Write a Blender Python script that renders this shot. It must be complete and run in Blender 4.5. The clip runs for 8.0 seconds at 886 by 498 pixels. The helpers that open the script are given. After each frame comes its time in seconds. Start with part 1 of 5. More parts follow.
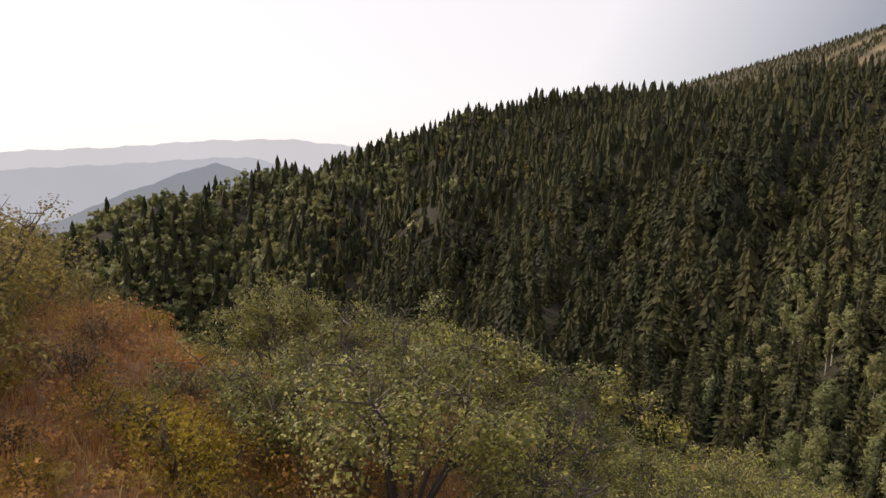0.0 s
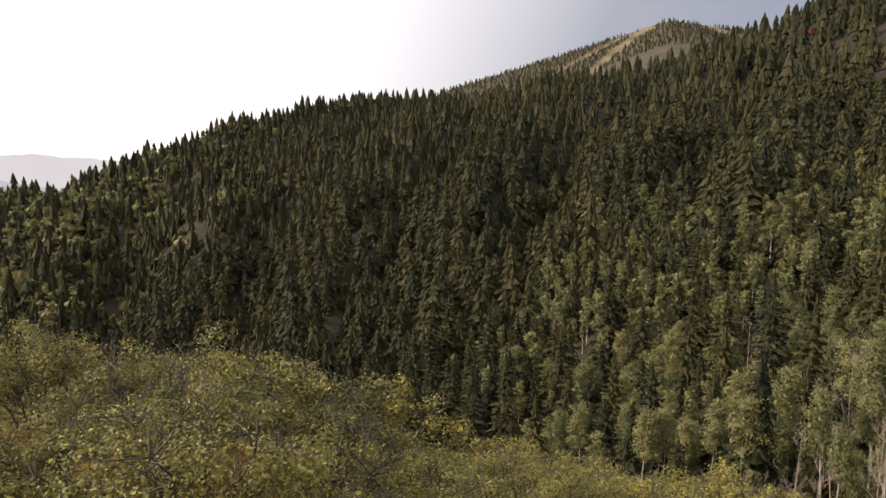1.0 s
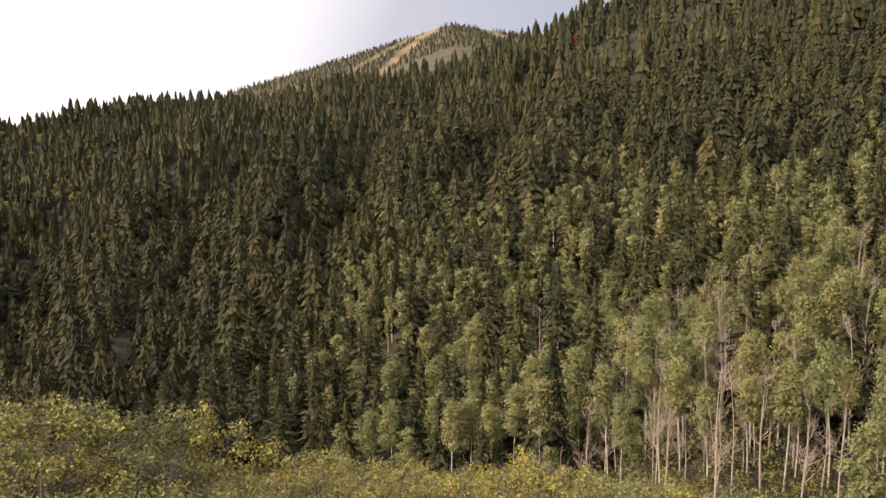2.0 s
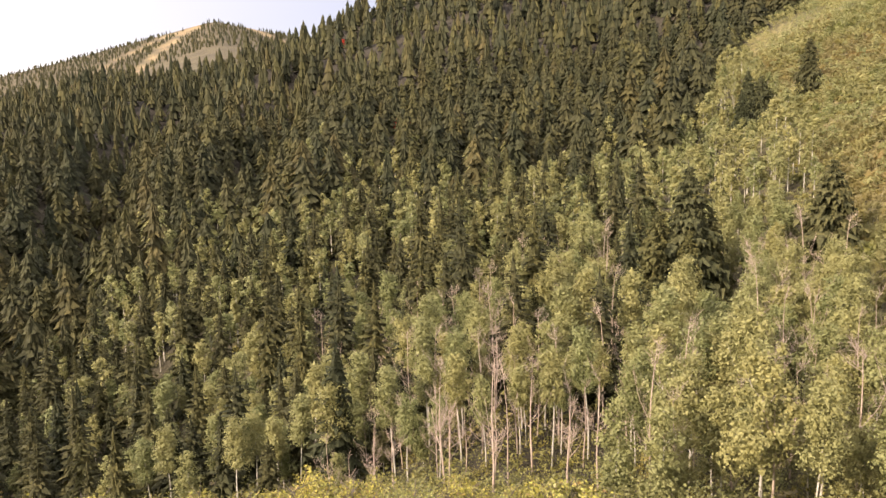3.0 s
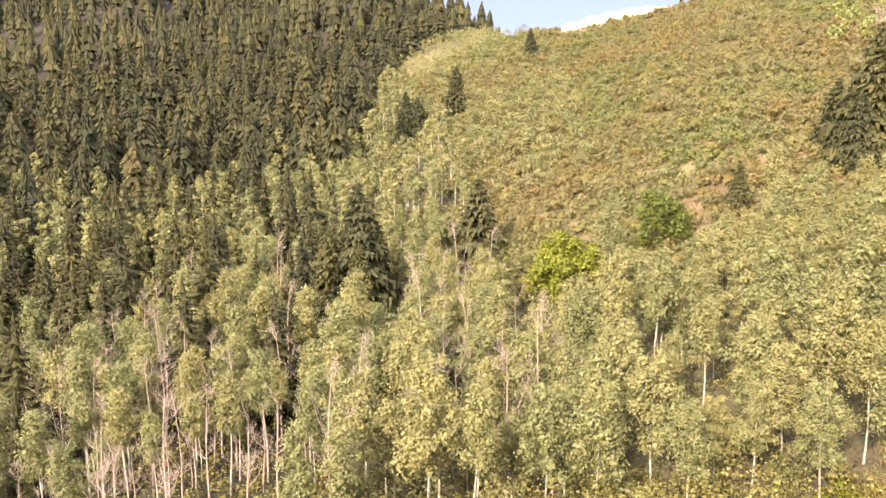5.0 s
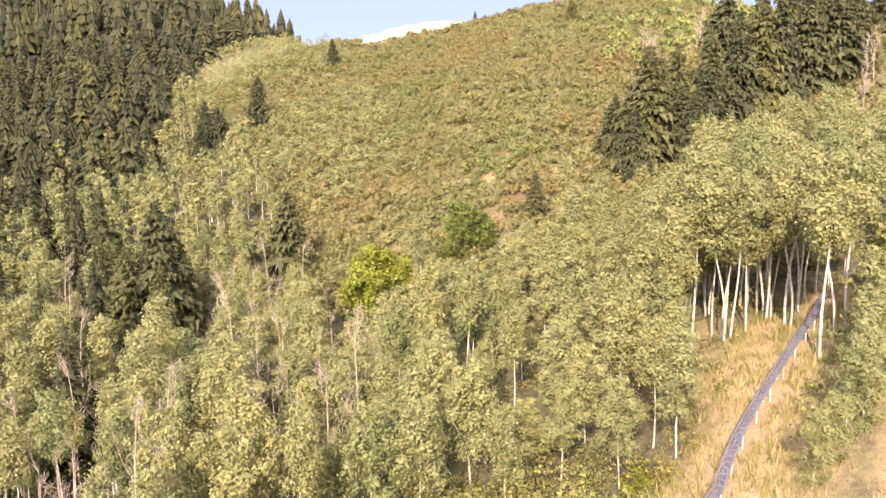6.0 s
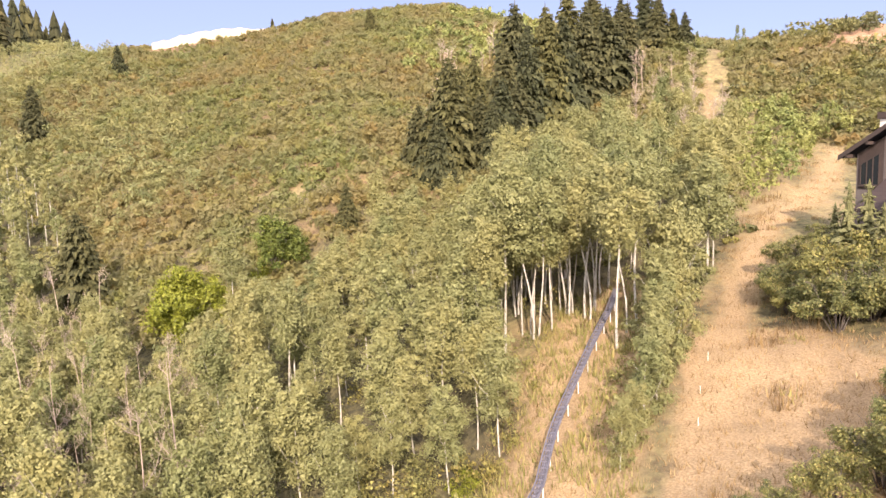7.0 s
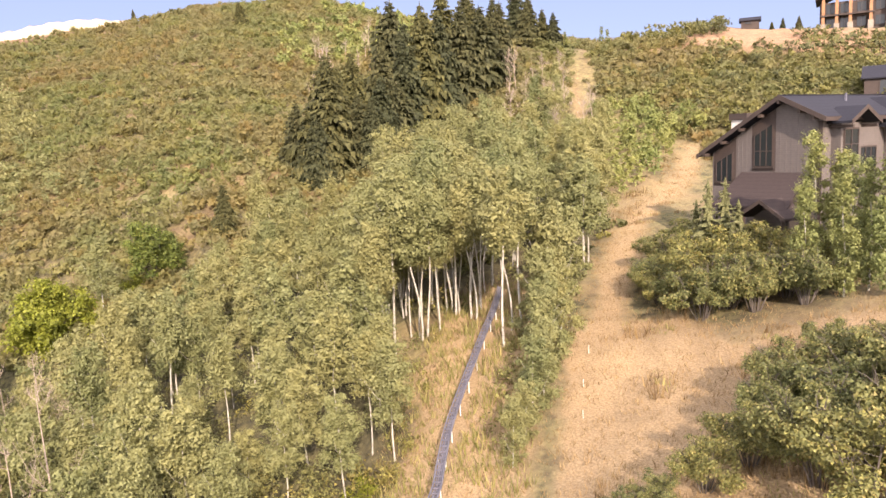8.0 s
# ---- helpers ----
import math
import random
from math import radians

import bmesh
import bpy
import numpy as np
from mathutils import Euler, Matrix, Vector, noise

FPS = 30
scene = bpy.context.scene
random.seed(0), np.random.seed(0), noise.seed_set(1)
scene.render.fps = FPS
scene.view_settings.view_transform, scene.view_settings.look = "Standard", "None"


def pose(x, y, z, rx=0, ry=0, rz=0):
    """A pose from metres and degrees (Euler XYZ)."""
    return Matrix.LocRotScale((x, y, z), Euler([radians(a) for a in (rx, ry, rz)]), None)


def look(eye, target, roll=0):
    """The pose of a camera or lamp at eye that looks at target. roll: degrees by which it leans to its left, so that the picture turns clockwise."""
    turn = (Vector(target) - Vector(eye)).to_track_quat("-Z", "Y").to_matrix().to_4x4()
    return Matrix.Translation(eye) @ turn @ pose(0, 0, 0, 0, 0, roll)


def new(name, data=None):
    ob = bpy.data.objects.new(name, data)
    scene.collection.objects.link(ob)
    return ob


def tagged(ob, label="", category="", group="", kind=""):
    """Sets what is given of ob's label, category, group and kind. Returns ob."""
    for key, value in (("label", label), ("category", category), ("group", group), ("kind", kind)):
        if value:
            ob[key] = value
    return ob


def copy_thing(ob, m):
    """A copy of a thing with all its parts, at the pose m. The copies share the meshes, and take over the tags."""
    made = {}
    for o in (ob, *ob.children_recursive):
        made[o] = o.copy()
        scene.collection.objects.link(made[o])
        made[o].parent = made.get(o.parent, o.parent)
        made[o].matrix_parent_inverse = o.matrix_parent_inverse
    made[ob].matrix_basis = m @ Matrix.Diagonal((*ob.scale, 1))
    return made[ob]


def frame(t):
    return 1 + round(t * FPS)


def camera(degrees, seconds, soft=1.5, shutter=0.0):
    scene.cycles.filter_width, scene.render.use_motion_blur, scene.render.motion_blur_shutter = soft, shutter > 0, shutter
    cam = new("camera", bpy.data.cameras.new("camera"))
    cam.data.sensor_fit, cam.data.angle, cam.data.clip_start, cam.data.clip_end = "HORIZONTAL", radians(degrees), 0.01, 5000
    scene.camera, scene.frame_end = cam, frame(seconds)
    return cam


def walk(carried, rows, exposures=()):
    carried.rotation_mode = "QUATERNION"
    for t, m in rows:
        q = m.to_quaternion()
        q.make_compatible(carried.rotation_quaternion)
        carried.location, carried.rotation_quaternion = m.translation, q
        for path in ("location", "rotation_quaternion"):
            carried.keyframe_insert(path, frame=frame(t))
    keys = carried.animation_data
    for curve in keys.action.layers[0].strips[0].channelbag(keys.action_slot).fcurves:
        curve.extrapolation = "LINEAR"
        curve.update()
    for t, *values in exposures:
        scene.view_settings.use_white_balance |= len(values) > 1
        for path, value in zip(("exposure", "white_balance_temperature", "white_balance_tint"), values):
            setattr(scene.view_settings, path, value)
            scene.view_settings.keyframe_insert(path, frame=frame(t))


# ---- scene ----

# ---------------------------------------------------------------- camera
LENS = 62.19
cam = camera(LENS, 8.0, soft=1.5)
# seconds, x, y, z, bearing from +y towards +x, tilt, lean
ROWS = [
    (0.0, 0.00, 0.00, 0.00, 0.00, -8.46, 1.45),
    (0.5, -0.03, -0.09, 0.18, 8.55, -8.15, 0.35),
    (1.0, -0.04, -0.18, 0.37, 17.44, -7.70, -0.06),
    (1.5, -0.05, -0.26, 0.59, 25.31, -7.82, -0.79),
    (2.8, -0.04, -0.38, 1.24, 46.66, -7.99, -1.75),
    (3.0, -0.03, -0.39, 1.35, 50.33, -8.17, -1.70),
    (3.5, -0.01, -0.40, 1.64, 57.05, -8.45, -1.34),
    (4.0, 0.01, -0.38, 1.94, 63.11, -8.77, -0.57),
    (5.3, 0.07, -0.19, 2.82, 79.70, -7.85, 0.40),
    (5.5, 0.08, -0.14, 2.97, 82.50, -7.87, 0.50),
    (6.0, 0.10, 0.01, 3.34, 90.55, -7.33, -0.29),
    (6.5, 0.12, 0.20, 3.73, 98.40, -7.06, -1.37),
    (7.0, 0.13, 0.43, 4.14, 105.30, -7.13, -1.89),
    (7.5, 0.15, 0.70, 4.56, 111.01, -7.52, -2.27),
    (8.0, 0.15, 1.03, 5.00, 114.72, -7.94, -2.51),
]


def row_pose(x, y, z, bearing, tilt, lean):
    b, e = radians(bearing), radians(tilt)
    eye = Vector((x, y, z))
    way = Vector((math.sin(b) * math.cos(e), math.cos(b) * math.cos(e), math.sin(e)))
    return look(eye, eye + way, lean)


EXPOSURES = [(0.0, -0.45, 6800, 16), (1.5, 0.0, 7050, 18), (3.5, 1.12, 7450, 21), (5.5, 1.44, 6950, 23), (7.0, 1.12, 6850, 23), (8.0, 1.04, 6900, 23)]
walk(cam, [(r[0], row_pose(*r[1:])) for r in ROWS], EXPOSURES)

# ---------------------------------------------------------------- sky and sun
SUN_BEARING, SUN_HEIGHT = -75.0, 29.0
HAZE = 4.0
world = bpy.data.worlds.new("sky")
scene.world = world
world.use_nodes = True
wn = world.node_tree.nodes
sky = wn.new("ShaderNodeTexSky")
sky.sky_type = "NISHITA"
sky.sun_disc = False
sky.sun_elevation = radians(SUN_HEIGHT)
sky.sun_rotation = radians(SUN_BEARING)
sky.dust_density, sky.air_density, sky.ozone_density = 3.0, 1.0, 1.5
sky.altitude = 2000
wl = world.node_tree.links
# smoky haze that whitens the sky round the sun and towards the horizon
sun_way = (math.sin(radians(SUN_BEARING)) * math.cos(radians(SUN_HEIGHT)), math.cos(radians(SUN_BEARING)) * math.cos(radians(SUN_HEIGHT)), math.sin(radians(SUN_HEIGHT)))
spot = wn.new("ShaderNodeTexCoord")
dot = wn.new("ShaderNodeVectorMath")
dot.operation = "DOT_PRODUCT"
dot.inputs[1].default_value = sun_way
wl.new(spot.outputs["Generated"], dot.inputs[0])
veil = wn.new("ShaderNodeValToRGB")
stops = [(0.0, (0.44, 0.55, 0.90)), (0.2, (0.46, 0.57, 0.93)), (0.43, (1.2, 1.27, 1.42)), (0.56, (3.2, 3.2, 3.25)), (0.8, (3.6, 3.55, 3.5)), (1.0, (4.0, 3.9, 3.8))]
half_dot = wn.new("ShaderNodeMath")
half_dot.operation = "MULTIPLY_ADD"
half_dot.inputs[1].default_value, half_dot.inputs[2].default_value = 0.5, 0.5
wl.new(dot.outputs["Value"], half_dot.inputs[0])
while len(veil.color_ramp.elements) < len(stops):
    veil.color_ramp.elements.new(0.5)
for e, (pos, c) in zip(veil.color_ramp.elements, stops):
    e.position, e.color = pos, (*c, 1)
wl.new(half_dot.outputs[0], veil.inputs[0])
blend = wn.new("ShaderNodeMix")
blend.data_type = "RGBA"
blend.inputs[0].default_value = 0.75
boost = wn.new("ShaderNodeVectorMath")
boost.operation = "SCALE"
boost.inputs["Scale"].default_value = HAZE
wl.new(veil.outputs[0], boost.inputs[0])
wl.new(sky.outputs[0], blend.inputs[6])
wl.new(boost.outputs[0], blend.inputs[7])
wn["Background"].inputs["Strength"].default_value = 0.12
wl.new(blend.outputs[2], wn["Background"].inputs[0])
sun_data = bpy.data.lights.new("sun", "SUN")
sun_data.energy, sun_data.angle, sun_data.color = 5.0, radians(0.6), (1.0, 0.88, 0.70)
sun = new("sun", sun_data)
sb, se = radians(SUN_BEARING), radians(SUN_HEIGHT)
sun.matrix_world = look((math.sin(sb) * math.cos(se) * 200, math.cos(sb) * math.cos(se) * 200, math.sin(se) * 200), (0, 0, 0))


# ---------------------------------------------------------------- materials
def material(name):
    m = bpy.data.materials.new(name)
    m.use_nodes = True
    n, l = m.node_tree.nodes, m.node_tree.links
    return m, n, l, n["Principled BSDF"]


def ramp(n, stops):
    r = n.new("ShaderNodeValToRGB")
    els = r.color_ramp.elements
    while len(els) < len(stops):
        els.new(0.5)
    for e, (p, c) in zip(els, stops):
        e.position, e.color = p, (*c, 1)
    return r


def noise_node(n, l, scale, detail=4, coord="Object"):
    tc = n.new("ShaderNodeTexCoord")
    t = n.new("ShaderNodeTexNoise")
    t.inputs["Scale"].default_value, t.inputs["Detail"].default_value = scale, detail
    l.new(tc.outputs[coord], t.inputs["Vector"])
    return t


def mix_rgb(n, l, fac, a, b, mode="MIX"):
    x = n.new("ShaderNodeMix")
    x.data_type, x.blend_type = "RGBA", mode
    for sock, v in ((x.inputs[0], fac), (x.inputs[6], a), (x.inputs[7], b)):
        if hasattr(v, "links"):
            l.new(v, sock)
        elif isinstance(v, tuple):
            sock.default_value = (*v, 1)
        else:
            sock.default_value = v
    return x.outputs[2]


def leaf_material(name, stops, tree_stops=None, through_light=0.35, rough=0.55, toned=False, shade_grain=0.0, depth=0.5, stands=None):
    """Foliage: colour from leaf to leaf and from plant to plant, some light passing through."""
    m, n, l, p = material(name)
    geo = n.new("ShaderNodeNewGeometry")
    r = ramp(n, stops)
    l.new(geo.outputs["Random Per Island"], r.inputs[0])
    col = r.outputs[0]
    info = n.new("ShaderNodeObjectInfo")
    if tree_stops:
        r2 = ramp(n, tree_stops)
        if toned:
            tone = n.new("ShaderNodeAttribute")
            tone.attribute_name = "tone"
            l.new(tone.outputs["Fac"], r2.inputs[0])
        else:
            l.new(info.outputs["Random"], r2.inputs[0])
        col = mix_rgb(n, l, 1.0, col, r2.outputs[0], "MULTIPLY")
    big = noise_node(n, l, 0.35, 3, "Object")
    r3 = ramp(n, [(0.3, (0.86, 0.88, 0.84)), (0.7, (1.12, 1.09, 1.0))])
    l.new(big.outputs[0], r3.inputs[0])
    col = mix_rgb(n, l, 1.0, col, r3.outputs[0], "MULTIPLY")
    if stands:
        # stands of one kind, tens of metres across
        far = noise_node(n, l, 0.035, 5, "Object")
        r5 = ramp(n, stands)
        l.new(far.outputs[0], r5.inputs[0])
        col = mix_rgb(n, l, 1.0, col, r5.outputs[0], "MULTIPLY")
    if shade_grain:
        # dark gaps between leaves and needles: shade painted into the colour by noise
        fine = noise_node(n, l, shade_grain, 3, "Object")
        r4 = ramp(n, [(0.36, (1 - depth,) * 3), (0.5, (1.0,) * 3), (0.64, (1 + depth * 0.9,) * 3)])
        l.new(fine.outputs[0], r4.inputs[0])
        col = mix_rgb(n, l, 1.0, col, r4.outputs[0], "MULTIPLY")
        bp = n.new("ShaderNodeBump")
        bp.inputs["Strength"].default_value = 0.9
        bp.inputs["Distance"].default_value = 0.6 / shade_grain
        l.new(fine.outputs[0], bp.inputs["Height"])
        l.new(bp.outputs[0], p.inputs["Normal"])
    l.new(col, p.inputs["Base Color"])
    p.inputs["Roughness"].default_value = rough
    p.inputs["Specular IOR Level"].default_value = 0.3 if through_light > 0.14 else 0.2
    tr = n.new("ShaderNodeBsdfTranslucent")
    l.new(col, tr.inputs[0])
    mx = n.new("ShaderNodeMixShader")
    mx.inputs[0].default_value = through_light
    l.new(p.outputs[0], mx.inputs[1])
    l.new(tr.outputs[0], mx.inputs[2])
    l.new(mx.outputs[0], n["Material Output"].inputs[0])
    return m


def rough_material(name, stops, scale=3.0, rough=0.9, bump=0.3, fine=30.0):
    m, n, l, p = material(name)
    a = noise_node(n, l, scale)
    b = noise_node(n, l, fine, 6)
    r = ramp(n, stops)
    mx = n.new("ShaderNodeMath")
    mx.operation = "MULTIPLY_ADD"
    mx.inputs[1].default_value = 0.4
    l.new(b.outputs[0], mx.inputs[0])
    sc = n.new("ShaderNodeMath")
    sc.operation = "MULTIPLY"
    sc.inputs[1].default_value = 0.6
    l.new(a.outputs[0], sc.inputs[0])
    l.new(sc.outputs[0], mx.inputs[2])
    l.new(mx.outputs[0], r.inputs[0])
    l.new(r.outputs[0], p.inputs["Base Color"])
    p.inputs["Roughness"].default_value = rough
    bp = n.new("ShaderNodeBump")
    bp.inputs["Strength"].default_value = bump
    l.new(mx.outputs[0], bp.inputs["Height"])
    l.new(bp.outputs[0], p.inputs["Normal"])
    return m


OAK_STOPS = [(0.0, (0.095, 0.083, 0.050)), (0.3, (0.160, 0.155, 0.066)), (0.65, (0.240, 0.248, 0.076)), (0.88, (0.36, 0.345, 0.098)), (1.0, (0.28, 0.185, 0.10))]
OAK_TONES = [(0.0, (0.78, 0.82, 0.9)), (0.3, (0.95, 0.95, 0.95)), (0.6, (1.08, 1.05, 0.9)), (0.85, (1.14, 1.08, 0.84)), (1.0, (1.16, 0.98, 0.8))]
OAK_LEAF = leaf_material("oak_leaf", [(q, tuple(v * 1.12 for v in c)) for q, c in OAK_STOPS], OAK_TONES, 0.22, 0.45)
OAK_MASS = leaf_material("oak_mass", [(0.0, (0.12, 0.118, 0.052)), (0.5, (0.178, 0.178, 0.070)), (1.0, (0.22, 0.216, 0.086))], OAK_TONES, 0.3, toned=True, shade_grain=7.0)
HILL_OAK = leaf_material("hill_oak", [(0.0, (0.095, 0.098, 0.045)), (0.5, (0.14, 0.142, 0.060)), (1.0, (0.19, 0.185, 0.078))], OAK_TONES[:4], 0.25, toned=True, shade_grain=5.0, depth=0.35)
DARK_OAK = leaf_material("dark_oak_leaf", [(0.0, (0.085, 0.092, 0.040)), (0.5, (0.155, 0.162, 0.062)), (0.85, (0.225, 0.22, 0.082)), (1.0, (0.29, 0.245, 0.115))], [(0.0, (0.75, 0.82, 0.82)), (0.5, (1.0, 1.0, 0.96)), (1.0, (1.22, 1.14, 0.94))], 0.25, shade_grain=12.0, depth=0.35)
ASPEN_STOPS = [(0.0, (0.200, 0.198, 0.090)), (0.5, (0.230, 0.226, 0.103)), (1.0, (0.258, 0.250, 0.116))]
ASPEN_TONES = [(0.0, (0.70, 0.80, 0.77)), (0.35, (0.92, 0.97, 0.96)), (0.8, (1.02, 1.02, 0.98)), (1.0, (1.05, 1.03, 0.95))]
ASPEN_LEAF = leaf_material("aspen_leaf", ASPEN_STOPS, ASPEN_TONES, 0.24, shade_grain=9.0, depth=0.2)
ASPEN_MASS = leaf_material("aspen_mass", ASPEN_STOPS, ASPEN_TONES, 0.24, toned=True, shade_grain=5.0, depth=0.25)
LIME_LEAF = leaf_material("lime_leaf", [(0.0, (0.15, 0.175, 0.024)), (0.6, (0.21, 0.235, 0.034)), (1.0, (0.27, 0.285, 0.046))], None, 0.4, shade_grain=6.0)
RED_LEAF = leaf_material("red_leaf", [(0.0, (0.35, 0.03, 0.02)), (1.0, (0.55, 0.09, 0.05))], None, 0.4)
SCRUB_LEAF = leaf_material("scrub_leaf", [(0.0, (0.205, 0.188, 0.093)), (0.5, (0.222, 0.205, 0.102)), (1.0, (0.242, 0.222, 0.111))],
                           [(0.0, (0.88, 0.95, 0.93)), (0.5, (1.0, 1.0, 1.0)), (0.82, (1.05, 1.08, 0.88)), (0.95, (1.06, 0.97, 0.88)), (1.0, (1.12, 0.94, 0.8))], 0.5, toned=True, shade_grain=3.6, depth=0.12,
                           stands=[(0.36, (0.88, 1.0, 0.86)), (0.46, (0.98, 1.0, 0.95)), (0.54, (1.02, 0.99, 0.96)), (0.66, (1.07, 0.95, 0.92))])
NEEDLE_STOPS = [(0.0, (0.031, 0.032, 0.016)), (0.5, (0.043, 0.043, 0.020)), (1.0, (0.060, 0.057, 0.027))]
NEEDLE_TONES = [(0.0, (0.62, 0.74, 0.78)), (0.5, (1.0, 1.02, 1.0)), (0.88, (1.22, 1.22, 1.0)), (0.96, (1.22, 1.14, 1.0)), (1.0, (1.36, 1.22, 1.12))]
NEEDLE = leaf_material("needle", [(q, tuple(v * 1.5 for v in c)) for q, c in NEEDLE_STOPS], NEEDLE_TONES[:3], 0.12, 0.7, shade_grain=6.0)
# darker copy of NEEDLE: the ravine's shade is put into its colour
SHADE_NEEDLE = leaf_material("shade_needle", NEEDLE_STOPS, NEEDLE_TONES[:3], 0.1, 0.75, shade_grain=6.0, depth=0.4)
BLUE_NEEDLE = leaf_material("blue_needle", [(0.0, (0.085, 0.09, 0.042)), (1.0, (0.17, 0.172, 0.085))], None, 0.12, 0.7, shade_grain=12.0)
FOREST_NEEDLE = leaf_material("forest_needle", NEEDLE_STOPS, NEEDLE_TONES, 0.1, 0.75, toned=True, shade_grain=3.2, depth=0.3)
DRY_GRASS = leaf_material("dry_grass", [(0.0, (0.15, 0.10, 0.05)), (0.5, (0.285, 0.195, 0.102)), (1.0, (0.40, 0.295, 0.168))], None, 0.3, 0.8)
RUST_GRASS = leaf_material("rust_grass", [(0.0, (0.28, 0.14, 0.06)), (0.5, (0.46, 0.25, 0.10)), (0.85, (0.56, 0.36, 0.16)), (1.0, (0.58, 0.46, 0.16))], None, 0.3, 0.8)
BARK_WHITE = rough_material("aspen_bark", [(0.3, (0.09, 0.08, 0.068)), (0.48, (0.36, 0.34, 0.30)), (0.8, (0.58, 0.56, 0.49))], 1.4, 0.85, 0.3, 9.0)
BARK_DEAD = rough_material("dead_bark", [(0.25, (0.20, 0.155, 0.13)), (0.7, (0.44, 0.355, 0.30))], 1.2, 0.9, 0.3, 8.0)
BARK_DARK = rough_material("dark_bark", [(0.25, (0.05, 0.042, 0.036)), (0.7, (0.125, 0.105, 0.092))], 1.5, 0.95, 0.5, 12.0)

# ---------------------------------------------------------------- the land
LAND = []


def section(bearing, *steps):
    """How the land rises and falls along one bearing: distance, height, distance, height ..."""
    LAND.append((bearing, np.array(steps[0::2], float), np.array(steps[1::2], float)))


section(-90, 0, -8, 15, -2, 40, 4, 120, 8, 400, -20, 1500, -190, 5000, -220)
section(-45, 0, -8, 10, -4.6, 22, -2.5, 34, -4, 90, -30, 250, -100, 700, -165, 1500, -200, 5000, -220)
section(-31, 0, -8, 10, -4.8, 20, -4.4, 28, -5.5, 60, -28, 200, -105, 420, -125, 560, -66, 700, -135, 1500, -200, 5000, -220)
section(-22, 0, -8, 10, -4.9, 24, -5.6, 32, -9, 70, -36, 230, -108, 420, -120, 580, -53, 720, -130, 1500, -195, 5000, -220)
section(-15, 0, -8, 10, -5.6, 18, -6.2, 30, -12, 80, -45, 250, -100, 420, -112, 630, -43, 800, -110, 1500, -190, 5000, -220)
section(-8, 0, -8, 10, -6.0, 18, -6.1, 30, -12, 80, -44, 230, -90, 360, -102, 700, -22, 860, -70, 1500, -180, 5000, -220)
section(0, 0, -8, 10, -6.4, 18, -7.0, 30, -12.5, 80, -43, 200, -78, 300, -86, 500, -40, 740, 6, 900, -30, 1500, -150, 5000, -200)
section(11, 0, -8, 12, -8.2, 22, -10.2, 40, -19.5, 100, -48, 180, -68, 230, -70, 400, -30, 750, 34, 900, 52, 1100, 24, 1800, -20, 2600, 60, 5000, 100)
section(18, 0, -8, 13, -9, 25, -13, 50, -28, 105, -52, 160, -62, 210, -60, 400, -20, 850, 47, 1100, 36, 1800, 60, 2500, 200, 5000, 150)
section(25, 0, -8, 15, -9.6, 28, -14.5, 60, -33, 110, -53, 150, -57, 250, -38, 400, -10, 780, 53, 1100, 54, 1800, 140, 2500, 288, 5000, 200)
section(34, 0, -8, 18, -10.5, 35, -18, 68, -37, 105, -47, 140, -45, 250, -25, 400, 3, 670, 66, 1100, 84, 1900, 265, 2500, 405, 3400, 300, 5000, 200)
section(43, 0, -8, 20, -11.5, 40, -21, 75, -38, 105, -41, 200, -25, 330, 4, 600, 89, 700, 95, 1100, 110, 2500, 330, 5000, 200)
section(55, 0, -8, 25, -14, 45, -25, 65, -30, 90, -30, 200, -20, 330, 10, 500, 76, 660, 146, 800, 155, 2500, 200, 5000, 200)
section(70, 0, -8, 25, -14.5, 50, -26, 75, -29, 115, -26, 150, -20, 220, -2, 320, 28, 560, 116, 700, 126, 2500, 100, 5000, 150)
section(78, 0, -8, 25, -14.8, 50, -25.5, 80, -25, 110, -22, 140, -18, 200, 4, 300, 41, 420, 63, 600, 66, 2500, 60, 5000, 100)
section(86, 0, -8, 25, -14.8, 50, -24, 80, -20, 105, -15.5, 130, -10, 200, 12, 300, 47, 360, 48, 600, 40, 2500, 40, 5000, 100)
section(97, 0, -8, 25, -14, 45, -20, 80, -14.5, 105, -9, 180, 19, 285, 61, 340, 60, 600, 35, 2500, 40, 5000, 100)
section(106, 0, -8, 25, -13.8, 45, -18, 75, -12.5, 105, -7, 130, 0, 200, 27.5, 280, 60, 340, 58, 600, 35, 2500, 40, 5000, 100)
section(113, 0, -8, 25, -13.2, 38, -14.9, 50, -13, 75, -10, 105, -3, 150, 10, 200, 30, 260, 49, 400, 42, 2500, 40, 5000, 100)
section(120, 0, -8, 25, -12.4, 38, -13.6, 60, -9.8, 75, -8.5, 105, -3, 145, 8, 185, 29, 250, 40, 400, 40, 2500, 40, 5000, 100)
section(127, 0, -8, 22, -10.5, 38, -12, 60, -10.2, 75, -8, 105, -3, 140, 5, 185, 26, 250, 34, 400, 34, 2500, 40, 5000, 100)
section(135, 0, -8, 20, -9.8, 32, -10.8, 50, -10, 70, -6.5, 92, -5, 115, -2, 140, 4, 192, 29, 210, 33, 400, 33, 2500, 40, 5000, 100)
section(145, 0, -8, 20, -9.2, 32, -9.8, 50, -8, 75, -4.5, 115, 0, 150, 8, 200, 28, 220, 31, 400, 30, 2500, 40, 5000, 100)
section(160, 0, -8, 20, -8, 50, -5, 100, 3, 200, 28, 400, 30, 5000, 100)
section(210, 0, -8, 40, 1, 120, 14, 400, 60, 5000, 100)
section(270, 0, -8, 15, -2, 40, 4, 120, 8, 400, -20, 1500, -190, 5000, -220)
